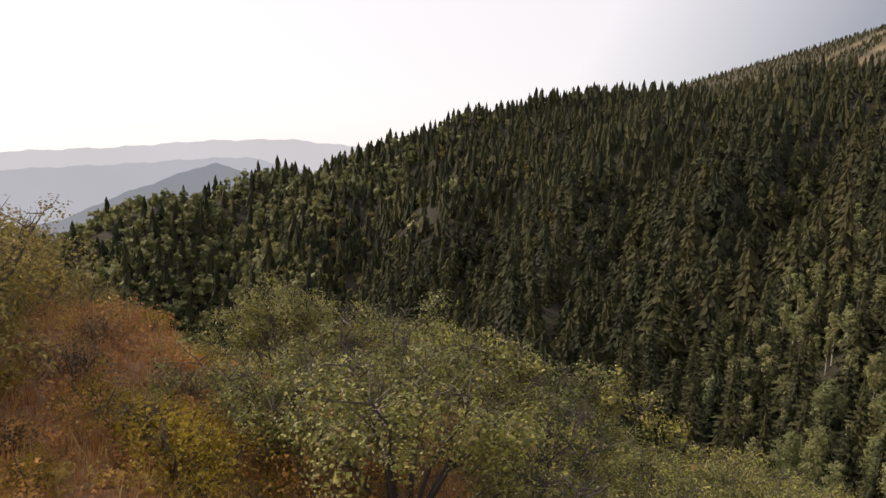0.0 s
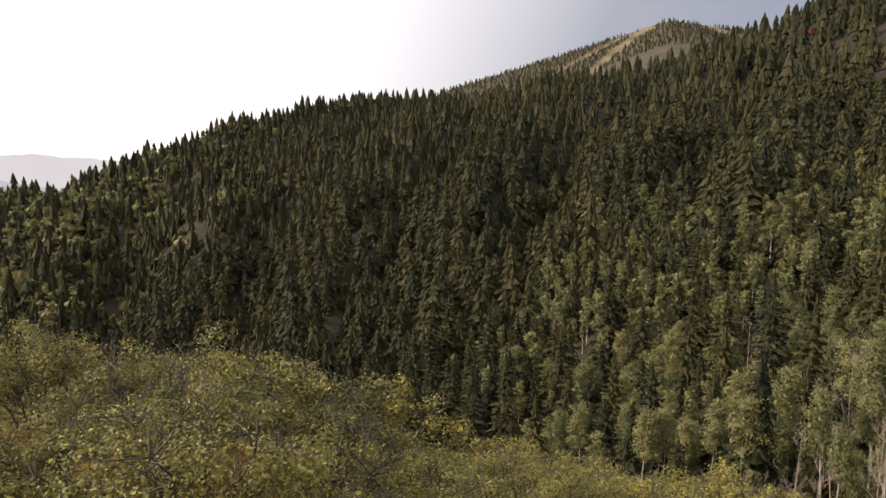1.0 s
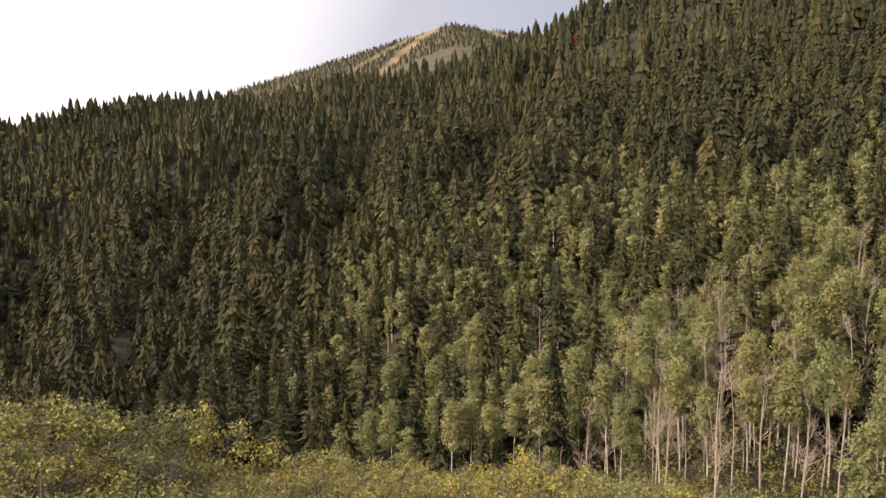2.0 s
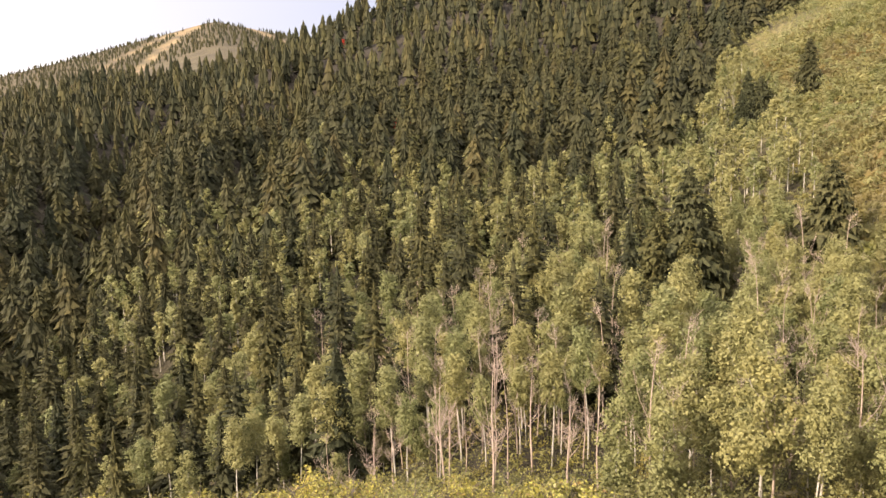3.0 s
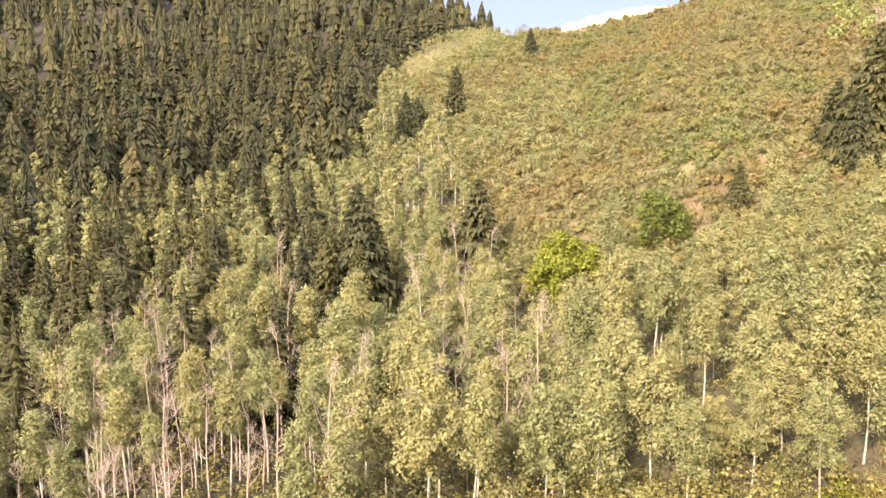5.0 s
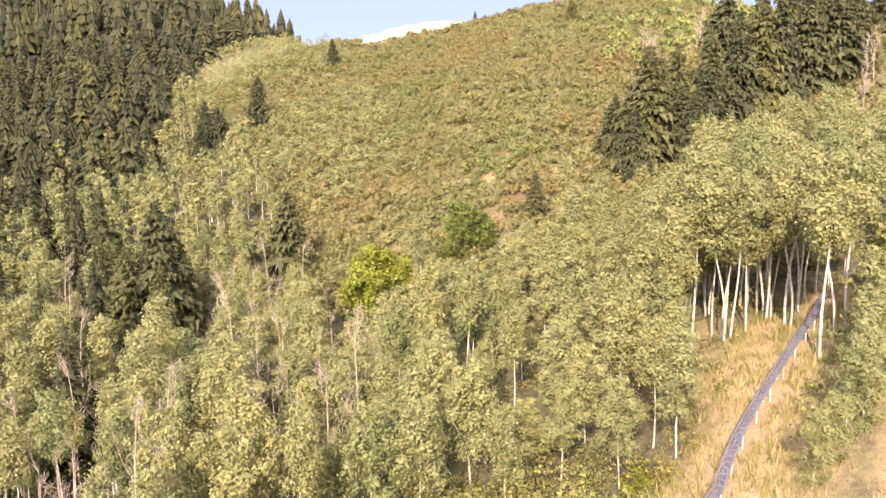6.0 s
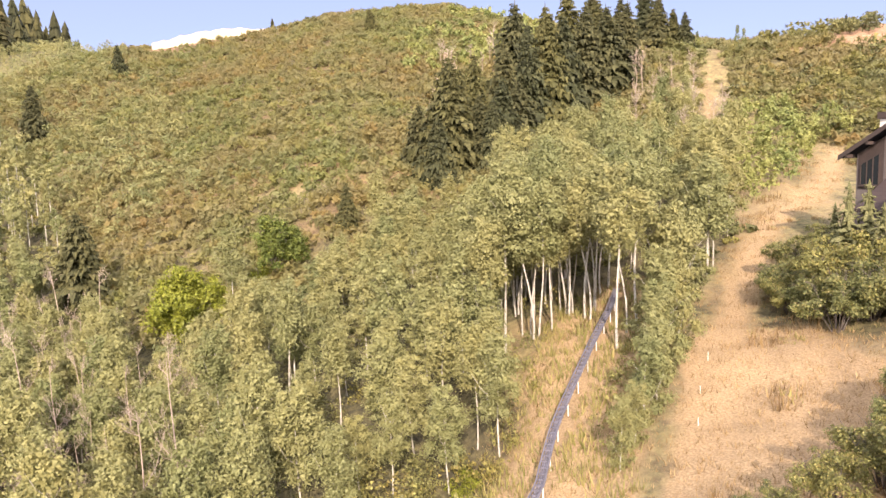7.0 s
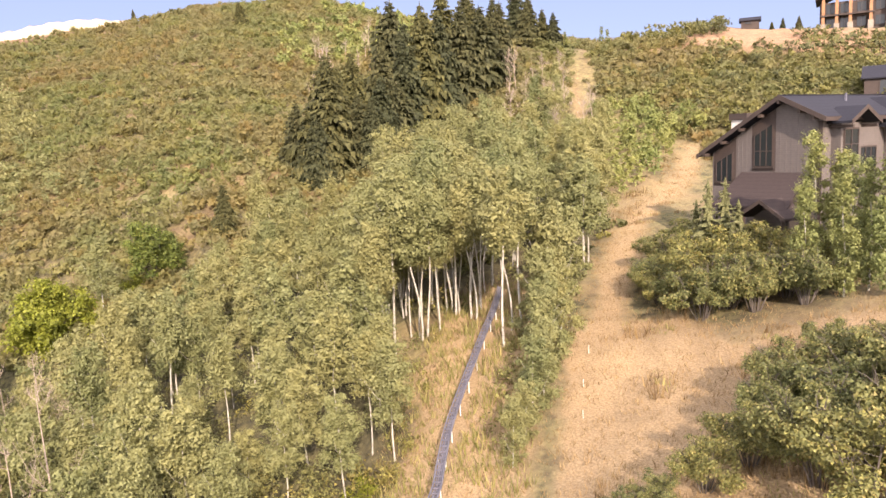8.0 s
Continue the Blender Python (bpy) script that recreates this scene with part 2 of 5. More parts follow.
BEARINGS = np.array([s[0] for s in LAND], float)


def waves(x, y):
    """Small unevenness of open land, about -1 to 1."""
    return (np.sin(x * 0.9 + 1.3 * np.sin(y * 0.37)) * np.cos(y * 0.8 + 1.1 * np.sin(x * 0.31)) * 0.5
            + np.sin(x * 0.23 + 0.7 * np.sin(y * 0.11)) * np.cos(y * 0.19 + 2.0) * 0.5)


def height(x, y):
    x, y = np.atleast_1d(np.asarray(x, float)), np.atleast_1d(np.asarray(y, float))
    r = np.hypot(x, y)
    b = np.degrees(np.arctan2(x, y))
    b = np.where(b < -90, b + 360, b)
    table = np.stack([np.interp(r, s[1], s[2]) for s in LAND])
    i = np.clip(np.searchsorted(BEARINGS, b, side="right") - 1, 0, len(LAND) - 2)
    f = (b - BEARINGS[i]) / (BEARINGS[i + 1] - BEARINGS[i])
    k = np.arange(len(r))
    z = table[i, k] * (1 - f) + table[i + 1, k] * f
    rough = np.clip(r / 80, 0.15, 1.0) * 0.6
    big = np.clip((r - 180) / 350, 0, 1) * np.clip((1100 - r) / 300, 0, 1) * (8 * np.sin(x * 0.021 + 1.7 * np.sin(y * 0.013)) * np.cos(y * 0.017 + 0.6) + 5 * np.sin((x + y) * 0.045 + np.sin(x * 0.02)))
    folds = 9 * np.sin(np.radians(30 * (b - 18 - (r - 350) * 0.03))) * np.clip((r - 170) / 120, 0, 1) * np.clip((640 - r) / 160, 0, 1) * np.clip((46 - b) / 8, 0, 1)
    return z + waves(x, y) * rough + big + folds


def polar(bearing, d):
    return d * math.sin(radians(bearing)), d * math.cos(radians(bearing))


def near_line(x, y, line, wide):
    """Which points lie within the given width of a line of points."""
    hit = np.zeros(np.shape(x), bool)
    for (ax, ay), (bx, by) in zip(line, line[1:]):
        dx, dy = bx - ax, by - ay
        t = np.clip(((x - ax) * dx + (y - ay) * dy) / (dx * dx + dy * dy), 0, 1)
        hit |= np.hypot(x - ax - t * dx, y - ay - t * dy) < wide
    return hit


TRACK = [(30.5, -10.5), (35.1, -13.9), (37.7, -15.5), (41.1, -17.7), (45.1, -20.8), (49.9, -24.7), (55.5, -29.1), (62.0, -33.5)]
PATH = [(48.0, -35.0), (53.0, -39.8), (60.3, -46.5), (71.0, -57.6), (84.9, -76.7), (98.5, -94.0)]
FIELD = [(22.0, -19.0), (30.0, -26.0), (36.0, -30.0), (42.5, -34.0)]
FIELD_ARM = [(36.0, -31.0), (34.5, -35.5), (32.0, -39.5), (29.5, -44.5), (29.5, -50.0)]
CLEARED = [(94.5, -67.0), (110, -78), (130, -92), (153, -109)]
TRAIL = [(-1.5, 6.0), (-3.2, 9.0), (-5.4, 12.5), (-6.8, 16.0), (-9.4, 22.5), (-12, 29)]


def line_near(x, y, line):
    """Distance of points from a line of points."""
    best = np.full(np.shape(x), 1e9)
    for (ax, ay), (bx, by) in zip(line, line[1:]):
        dx, dy = bx - ax, by - ay
        t = np.clip(((x - ax) * dx + (y - ay) * dy) / (dx * dx + dy * dy), 0, 1)
        best = np.minimum(best, np.hypot(x - ax - t * dx, y - ay - t * dy))
    return best


def open_grass(x, y):
    return near_line(x, y, TRACK[:-1], 3.4) | near_line(x, y, PATH, 2.6) | near_line(x, y, FIELD, 6.0) | near_line(x, y, FIELD_ARM, 3.2)


def ski_run(b, r):
    """How far, in degrees, a place on the far mountain lies from the nearest cleared run."""
    return np.minimum.reduce([np.abs(b - (24.5 + (r - 1900) * 0.0125)), np.abs(b - (30.0 + (r - 2000) * 0.006)), np.abs(b - (39.5 - (r - 2000) * 0.006))])


def sheet(name, V, F, mat, smooth=True):
    """A mesh object from arrays of points and of faces with equal numbers of corners."""
    me = bpy.data.meshes.new(name)
    V, F = np.asarray(V, np.float32), np.asarray(F, np.int32)
    k = F.shape[1]
    me.vertices.add(len(V))
    me.vertices.foreach_set("co", V.ravel())
    me.loops.add(F.size)
    me.loops.foreach_set("vertex_index", F.ravel())
    me.polygons.add(len(F))
    me.polygons.foreach_set("loop_start", np.arange(0, F.size, k, dtype=np.int32))
    me.polygons.foreach_set("use_smooth", np.full(len(F), smooth))
    me.update(calc_edges=True)
    me.materials.append(mat)
    return me


def ground_material():
    m, n, l, p = material("hillside")
    at = n.new("ShaderNodeAttribute")
    at.attribute_name = "cover"
    sep = n.new("ShaderNodeSeparateColor")
    l.new(at.outputs["Color"], sep.inputs[0])
    a = noise_node(n, l, 0.6, 8)
    b = noise_node(n, l, 7.0, 8)
    floor_ramp = ramp(n, [(0.38, (0.040, 0.037, 0.018)), (0.5, (0.105, 0.096, 0.042)), (0.62, (0.19, 0.165, 0.072))])
    mid = noise_node(n, l, 1.7, 5)
    both = n.new("ShaderNodeMath")
    both.operation = "MULTIPLY_ADD"
    both.inputs[1].default_value = 0.55
    half = n.new("ShaderNodeMath")
    half.operation = "MULTIPLY"
    half.inputs[1].default_value = 0.45
    l.new(a.outputs[0], half.inputs[0])
    l.new(mid.outputs[0], both.inputs[0])
    l.new(half.outputs[0], both.inputs[2])
    l.new(both.outputs[0], floor_ramp.inputs[0])
    dry_ramp = ramp(n, [(0.25, (0.16, 0.11, 0.056)), (0.5, (0.285, 0.20, 0.11)), (0.75, (0.38, 0.28, 0.165))])
    l.new(b.outputs[0], dry_ramp.inputs[0])
    rust_ramp = ramp(n, [(0.3, (0.15, 0.07, 0.035)), (0.5, (0.28, 0.145, 0.07)), (0.75, (0.40, 0.25, 0.125))])
    l.new(b.outputs[0], rust_ramp.inputs[0])
    soil_ramp = ramp(n, [(0.3, (0.15, 0.085, 0.05)), (0.5, (0.245, 0.148, 0.088)), (0.7, (0.34, 0.22, 0.137))])
    l.new(both.outputs[0], soil_ramp.inputs[0])
    col = mix_rgb(n, l, sep.outputs[0], floor_ramp.outputs[0], dry_ramp.outputs[0])
    col = mix_rgb(n, l, sep.outputs[1], col, rust_ramp.outputs[0])
    col = mix_rgb(n, l, sep.outputs[2], col, soil_ramp.outputs[0])
    # litter taken near black: shade under the trees is put into its colour too
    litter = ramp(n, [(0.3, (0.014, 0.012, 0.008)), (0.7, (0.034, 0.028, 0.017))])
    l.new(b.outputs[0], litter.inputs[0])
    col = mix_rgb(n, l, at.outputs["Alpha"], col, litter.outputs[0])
    wide = noise_node(n, l, 0.02, 9)
    patches = ramp(n, [(0.34, (0.66, 0.64, 0.64)), (0.5, (1.0, 1.0, 1.0)), (0.66, (1.24, 1.22, 1.14))])
    l.new(wide.outputs[0], patches.inputs[0])
    col = mix_rgb(n, l, 1.0, col, patches.outputs[0], "MULTIPLY")
    l.new(col, p.inputs["Base Color"])
    p.inputs["Roughness"].default_value = 0.95
    bp = n.new("ShaderNodeBump")
    bp.inputs["Strength"].default_value = 0.6
    bp.inputs["Distance"].default_value = 0.3
    l.new(b.outputs[0], bp.inputs["Height"])
    l.new(bp.outputs[0], p.inputs["Normal"])
    return m


def build_ground():
    rings = np.concatenate([np.linspace(1, 70, 70), np.geomspace(72, 4600, 110)])
    turns = np.radians(np.concatenate([np.arange(-90, -40, 2.0), np.arange(-40, 160, 0.75), np.arange(160, 270, 2.5)]))
    R, B = np.meshgrid(rings, turns, indexing="ij")
    X, Y = (R * np.sin(B)).ravel(), (R * np.cos(B)).ravel()
    Z = height(X, Y)
    V = np.concatenate([np.stack([X, Y, Z], 1), [[0, 0, float(height(0, 0)[0])]]])
    m, k = len(rings), len(turns)
    i, j = np.meshgrid(np.arange(m - 1), np.arange(k), indexing="ij")
    i, j = i.ravel(), j.ravel()
    j2 = (j + 1) % k
    F = np.stack([i * k + j, i * k + j2, (i + 1) * k + j2, (i + 1) * k + j], 1)[:, ::-1]
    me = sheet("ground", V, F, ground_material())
    bm = bmesh.new()
    bm.from_mesh(me)
    bm.verts.ensure_lookup_table()
    for a in range(k):
        f = bm.faces.new((bm.verts[len(V) - 1], bm.verts[a], bm.verts[(a + 1) % k]))
        f.normal_update()
        if f.normal.z < 0:
            f.normal_flip()
        f.smooth = True
    bm.to_mesh(me)
    bm.free()
    # what covers the land: dry grass, rusty autumn growth, bare soil
    r, b = np.hypot(V[:, 0], V[:, 1]), np.degrees(np.arctan2(V[:, 0], V[:, 1]))
    x, y = V[:, 0], V[:, 1]
    edge = 0.8 * waves(x * 1.7, y * 1.7)
    dry = np.maximum.reduce([np.clip((w - line_near(x, y, ln) + edge) / 1.2, 0, 1) for ln, w in ((TRACK, 6.0), (PATH, 2.3), (FIELD, 6.6), (FIELD_ARM, 3.8))])
    dry = np.maximum(dry, 0.45 * ((r > 1500) & (ski_run(b, r) < 0.45)))
    dry = np.maximum(dry, 0.10 * ((r > 2150) & (b > 29) & (b < 60)))
    dry = np.maximum(dry, 0.6 * np.clip((b - 100) / 14, 0, 1) * np.clip((175 - b) / 15, 0, 1) * np.clip((160 - r) / 20, 0, 1) * np.clip((r - 6) / 14, 0, 1) * np.clip(0.6 + waves(x * 0.7, y * 0.7), 0, 1))
    rust = np.clip((11 - line_near(x, y, [(-14, -4), (-4, 2), *TRAIL]) + 2.5 * waves(x * 0.8, y * 0.8)) / 5, 0, 1)
    rust = np.maximum(rust, 0.25 * ((b > 84) & (b < 116) & (r > 112) & (r < 290) & (waves(x * 0.3, y * 0.3) > 0.1)))
    dry = np.maximum(dry, 0.12 * ((b > 76) & (b < 128) & (r > 105) & (r < 320)))
    soil = 0.7 * np.clip((1.3 - line_near(x, y, CLEARED)) / 0.8, 0, 1)
    bank = 5 * waves(x * 0.25, y * 0.25)
    soil = np.maximum(soil, np.clip((b - 127) / 2, 0, 1) * np.clip((r - 178 + bank) / 2, 0, 1) * np.clip((206 - r) / 2, 0, 1) * np.clip((155 - b) / 3, 0, 1))
    soil = np.maximum(soil, ((b > 84.3) & (b < 92.5) & (r > 292) & (r < 312)).astype(float))
    soil = np.maximum(soil, 0.12 * (r > 1500))
    col = me.color_attributes.new("cover", "FLOAT_COLOR", "POINT")
    col.data.foreach_set("color", np.stack([dry, rust, soil, np.zeros(len(V))], 1).astype(np.float32).ravel())
    ob = new("ground", me)
    return tagged(ob, "dry hillside of leaf litter, autumn scrub and golden grass", "ground", kind="structure")


build_ground()


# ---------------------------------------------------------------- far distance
# haze painted as a glowing colour; the far sheets light themselves
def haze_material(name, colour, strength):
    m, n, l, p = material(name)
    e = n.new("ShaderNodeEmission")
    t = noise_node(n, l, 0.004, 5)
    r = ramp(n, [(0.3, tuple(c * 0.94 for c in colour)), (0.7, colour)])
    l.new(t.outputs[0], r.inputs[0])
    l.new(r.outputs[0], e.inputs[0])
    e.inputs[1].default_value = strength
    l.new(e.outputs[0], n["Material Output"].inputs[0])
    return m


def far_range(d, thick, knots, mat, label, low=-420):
    """A sheet of painted haze cut as hills: bearing and height-angle knots give its skyline."""
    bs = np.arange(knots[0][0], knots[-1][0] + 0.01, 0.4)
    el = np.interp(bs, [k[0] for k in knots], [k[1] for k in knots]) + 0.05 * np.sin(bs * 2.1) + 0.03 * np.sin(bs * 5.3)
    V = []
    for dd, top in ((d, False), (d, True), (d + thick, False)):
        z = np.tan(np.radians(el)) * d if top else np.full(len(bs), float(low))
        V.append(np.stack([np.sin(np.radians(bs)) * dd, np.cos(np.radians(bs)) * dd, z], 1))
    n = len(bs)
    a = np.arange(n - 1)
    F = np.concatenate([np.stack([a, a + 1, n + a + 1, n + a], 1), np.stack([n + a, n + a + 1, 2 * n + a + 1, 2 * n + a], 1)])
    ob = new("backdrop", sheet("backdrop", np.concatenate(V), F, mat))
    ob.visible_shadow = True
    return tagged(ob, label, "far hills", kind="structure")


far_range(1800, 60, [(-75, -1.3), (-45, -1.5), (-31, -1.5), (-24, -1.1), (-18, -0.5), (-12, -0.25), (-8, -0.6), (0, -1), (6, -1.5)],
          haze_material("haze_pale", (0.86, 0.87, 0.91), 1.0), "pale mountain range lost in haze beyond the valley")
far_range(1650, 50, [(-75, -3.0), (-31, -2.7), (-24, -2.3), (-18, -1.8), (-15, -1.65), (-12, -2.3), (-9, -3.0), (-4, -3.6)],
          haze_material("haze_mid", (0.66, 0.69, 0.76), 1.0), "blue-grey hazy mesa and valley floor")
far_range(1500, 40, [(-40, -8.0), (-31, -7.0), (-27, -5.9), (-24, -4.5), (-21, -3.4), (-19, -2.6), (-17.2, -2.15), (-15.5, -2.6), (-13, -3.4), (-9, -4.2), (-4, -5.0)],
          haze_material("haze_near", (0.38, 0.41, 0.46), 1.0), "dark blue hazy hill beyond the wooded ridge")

# ---------------------------------------------------------------- plants
RNG = np.random.RandomState(7)


def part(name, me, parent, label=""):
    ob = new(name, me)
    ob.parent = parent
    if label:
        ob["label"] = label
    return ob


def tube(points, radii, sides=6):
    """A tapered tube along points, as arrays."""
    P, n = np.asarray(points, float), len(points)
    V, F = [], []
    for i in range(n):
        d = P[min(i + 1, n - 1)] - P[max(i - 1, 0)]
        d /= np.linalg.norm(d) + 1e-9
        a = np.cross(d, (0.31, 0.95, 0.1))
        a /= np.linalg.norm(a) + 1e-9
        b = np.cross(d, a)
        for s in range(sides):
            q = 2 * math.pi * s / sides
            V.append(P[i] + (a * math.cos(q) + b * math.sin(q)) * radii[i])
    for i in range(n - 1):
        for s in range(sides):
            t = (s + 1) % sides
            F.append((i * sides + s, i * sides + t, (i + 1) * sides + t, (i + 1) * sides + s))
    return np.array(V), np.array(F)


def join(pieces):
    V, F, k = [], [], 0
    for v, f in pieces:
        V.append(v)
        F.append(f + k)
        k += len(v)
    return np.concatenate(V), np.concatenate(F)


def leaves(centres, size, rng, out=None, jitter=0.75, flat=3):
    """Small leaf faces at the given places: three-cornered, or four-cornered and folded where they are seen near by."""
    n = len(centres)
    nrm = rng.normal(size=(n, 3)) * jitter
    nrm[:, 2] += 0.35
    if out is not None:
        nrm += out * 1.1
    nrm /= np.linalg.norm(nrm, axis=1)[:, None] + 1e-9
    a = np.cross(nrm, rng.normal(size=(n, 3)))
    a /= np.linalg.norm(a, axis=1)[:, None] + 1e-9
    b = np.cross(nrm, a)
    s = size * rng.uniform(0.6, 1.3, n)[:, None]
    w = s * rng.uniform(0.5, 0.85, n)[:, None]
    if flat == 3:
        V = np.stack([centres - a * s * 0.6, centres + a * s * 0.3 - b * w * 0.75, centres + a * s * 0.3 + b * w * 0.75], 1).reshape(-1, 3)
        return V, np.arange(3 * n).reshape(-1, 3)
    fold = nrm * s * rng.uniform(-0.25, 0.25, n)[:, None]
    V = np.stack([centres - a * s * 0.5, centres - b * w * 0.5 + fold, centres + a * s * 0.5, centres + b * w * 0.5 + fold], 1).reshape(-1, 3)
    return V, np.arange(4 * n).reshape(-1, 4)


def lobes(centres, radii, count, size, rng, inner=0.7, flat=3, cored=0.0, jitter=0.75):
    """Leaves spread over the outside of many rounded clumps; cored is the share of larger sprays that fill the inside."""
    pts, outs, fill, masses = [], [], [], []
    share = np.array([r[0] * r[2] for r in radii])
    share = share / share.sum()
    for c, r, s in zip(centres, radii, share):
        n = max(4, int(count * s))
        d = rng.normal(size=(n, 3))
        d[:, 2] += 0.25
        d /= np.linalg.norm(d, axis=1)[:, None]
        u = rng.uniform(inner, 1.08, n)[:, None] if not cored else rng.normal(0.92, 0.17, n).clip(0.5, 1.4)[:, None]
        pts.append(np.asarray(c) + d * u * np.asarray(r))
        outs.append(d)
        if cored:
            n = max(3, int(count * s * cored))
            d = rng.normal(size=(n, 3))
            d /= np.linalg.norm(d, axis=1)[:, None]
            fill.append(np.asarray(c) + d * rng.uniform(0.1, 0.75, n)[:, None] * np.asarray(r))
    lv = leaves(np.concatenate(pts), size, rng, np.concatenate(outs), jitter, flat)
    return join([lv, leaves(np.concatenate(fill), size * 2.0, rng, None, 1.0, flat)]) if cored else lv


def aspen_arrays(rng, tall, count, size, bare=False, crown_from=0.45, slim=1.0, clumps=20, sway=1.0):
    """Trunk, branches and crown of an aspen."""
    lean = rng.uniform(-0.035, 0.035, 2) * tall * sway
    spine = lambda u: np.array([lean[0] * max(u, 0.0) ** 1.5 + 0.10 * sway * math.sin(u * 7.0), lean[1] * max(u, 0.0) ** 1.5 + 0.10 * sway * math.cos(u * 6.0), u * tall])
    us = np.linspace(-0.03, 0.97 if bare else 0.72, 7)
    base = 0.0065 * tall + 0.025
    trunk = tube([spine(u) for u in us], base * (1 - us * 0.9).clip(0.08, 1), 6)
    branches, cents, rads = [], [], []
    for i in range(8 if bare else 3):
        u = rng.uniform(0.35 if bare else crown_from, 0.93)
        a = i * 2.4 + rng.uniform(-0.4, 0.4)
        ln = (tall * 0.15 * (1.2 - u) + 0.4) * rng.uniform(0.6, 1.3) * slim
        p0 = spine(min(u, 0.95 if bare else 0.7))
        dr = np.array([math.cos(a), math.sin(a), rng.uniform(0.7, 1.7)])
        p1, p2 = p0 + dr * ln * 0.5 * np.array([1.1, 1.1, 0.75]), p0 + dr * ln
        wood = [tube([p0, p1, p2], [0.02 + 0.002 * tall * (1 - u), 0.02, 0.008], 4)]
        if bare:
            for _ in range(11):
                q0 = p0 + (p2 - p0) * rng.uniform(0.15, 0.98)
                q1 = q0 + rng.normal(size=3) * np.array([0.36, 0.36, 0.2]) + np.array([0, 0, 0.55])
                wood.append(tube([q0, (q0 + q1) / 2 + rng.normal(size=3) * 0.05, q1], [0.013, 0.010, 0.005], 3))
        branches.append(join(wood))
    if bare:
        return trunk, branches, None
    reach = tall * 0.17 * slim
    for i in range(clumps):
        v = (i + rng.uniform(0.1, 0.9)) / clumps
        u = crown_from + (0.97 - crown_from) * v
        round_off = math.sqrt(max(0.05, 1 - abs(2 * (0.26 + 0.7 * v) - 1) ** 2.2))
        a = i * 2.4 + rng.uniform(-0.5, 0.5)
        off = reach * round_off * (rng.uniform(0.45, 0.92) if i % 4 else rng.uniform(0.0, 0.25))
        rr = tall * (0.064 if i % 4 else 0.085) * rng.uniform(0.6, 1.45) * slim ** 0.5 * (0.7 + 0.45 * round_off)
        c = spine(u) + np.array([math.cos(a) * off, math.sin(a) * off, -rr * 0.4])
        cents.append(c)
        rads.append((rr, rr, rr * rng.uniform(0.75, 1.1)))
    return trunk, branches, lobes(cents, rads, count, size, rng, 0.78, cored=0.4, jitter=0.3)


def conifer_arrays(rng, tall, wide, whorls, spokes, bottom=0.06, power=0.8, hang=2, broad=1.0):
    """Needled boughs in whorls: each bough is a drooping ridged fan with ragged sides and sprays that hang from it."""
    V, F = [], []
    lop, lop_way = rng.uniform(0.05, 0.22), rng.uniform(0, 6.28)
    cuts = (0.05, 0.38, 0.72, 1.0)
    for k in range(whorls):
        u = bottom + (0.97 - bottom) * (k + rng.uniform(-0.3, 0.3)) / whorls
        u = max(0.02, u)
        R = wide * (1 - u) ** power * min(1.0, 0.7 + (u - bottom) * 2.5) * rng.uniform(0.78, 1.12) + 0.15
        n = max(4, int(round(spokes * (0.55 + 0.45 * (1 - u)))))
        a0 = rng.uniform(0, 6.28)
        for q in range(n):
            a = a0 + 2 * math.pi * (q + rng.uniform(-0.35, 0.35)) / n
            L = R * rng.uniform(0.62, 1.18) * (1 + lop * math.cos(a - lop_way))
            z0 = u * tall + rng.uniform(-0.5, 0.5) * tall / whorls
            rise, droop = 0.16 + 0.5 * u ** 2, rng.uniform(0.32, 0.6)
            ca, sa = math.cos(a), math.sin(a)
            wides = (0.05, 0.27 * broad * rng.uniform(0.7, 1.25), 0.24 * broad * rng.uniform(0.7, 1.25), 0.03)
            k0 = len(V)
            for f, w in zip(cuts, wides):
                x, y, z = L * f * ca, L * f * sa, z0 + L * (rise * f - droop * f * f)
                w1, w2 = w * L * rng.uniform(0.75, 1.25), w * L * rng.uniform(0.75, 1.25)
                V += [(x, y, z), (x - sa * w1, y + ca * w1, z - 0.5 * w1), (x + sa * w2, y - ca * w2, z - 0.5 * w2)]
            for g in range(3):
                p = k0 + 3 * g
                F += [(p, p + 1, p + 4), (p, p + 4, p + 3), (p, p + 3, p + 5), (p, p + 5, p + 2)]
            for g in range(hang):
                f = rng.uniform(0.35, 0.98)
                t = rng.uniform(-1, 1) * 0.2 * L
                x, y, z = L * f * ca - sa * t, L * f * sa + ca * t, z0 + L * (rise * f - droop * f * f) - 0.3 * abs(t)
                h, e = rng.uniform(0.16, 0.3) * L + 0.12, rng.uniform(0.07, 0.14) * L + 0.06
                b = rng.uniform(0, 6.28)
                k1 = len(V)
                V += [(x - e * math.cos(b), y - e * math.sin(b), z), (x + e * math.cos(b), y + e * math.sin(b), z), (x + 0.12 * L * ca, y + 0.12 * L * sa, z - h)]
                F.append((k1, k1 + 1, k1 + 2))
    k1 = len(V)
    for q in range(4):
        a = q * 1.57
        V += [(0, 0, tall * 1.02), (0.22 * math.cos(a), 0.22 * math.sin(a), tall * 0.93), (0.22 * math.cos(a + 1.6), 0.22 * math.sin(a + 1.6), tall * 0.93)]
        F.append((k1 + 3 * q, k1 + 3 * q + 1, k1 + 3 * q + 2))
    inside = fir_arrays(rng, tall * 0.97, wide * 0.62, max(6, whorls // 2), 7, bottom, power)
    return join([(np.array(V, float), np.array(F)), inside])


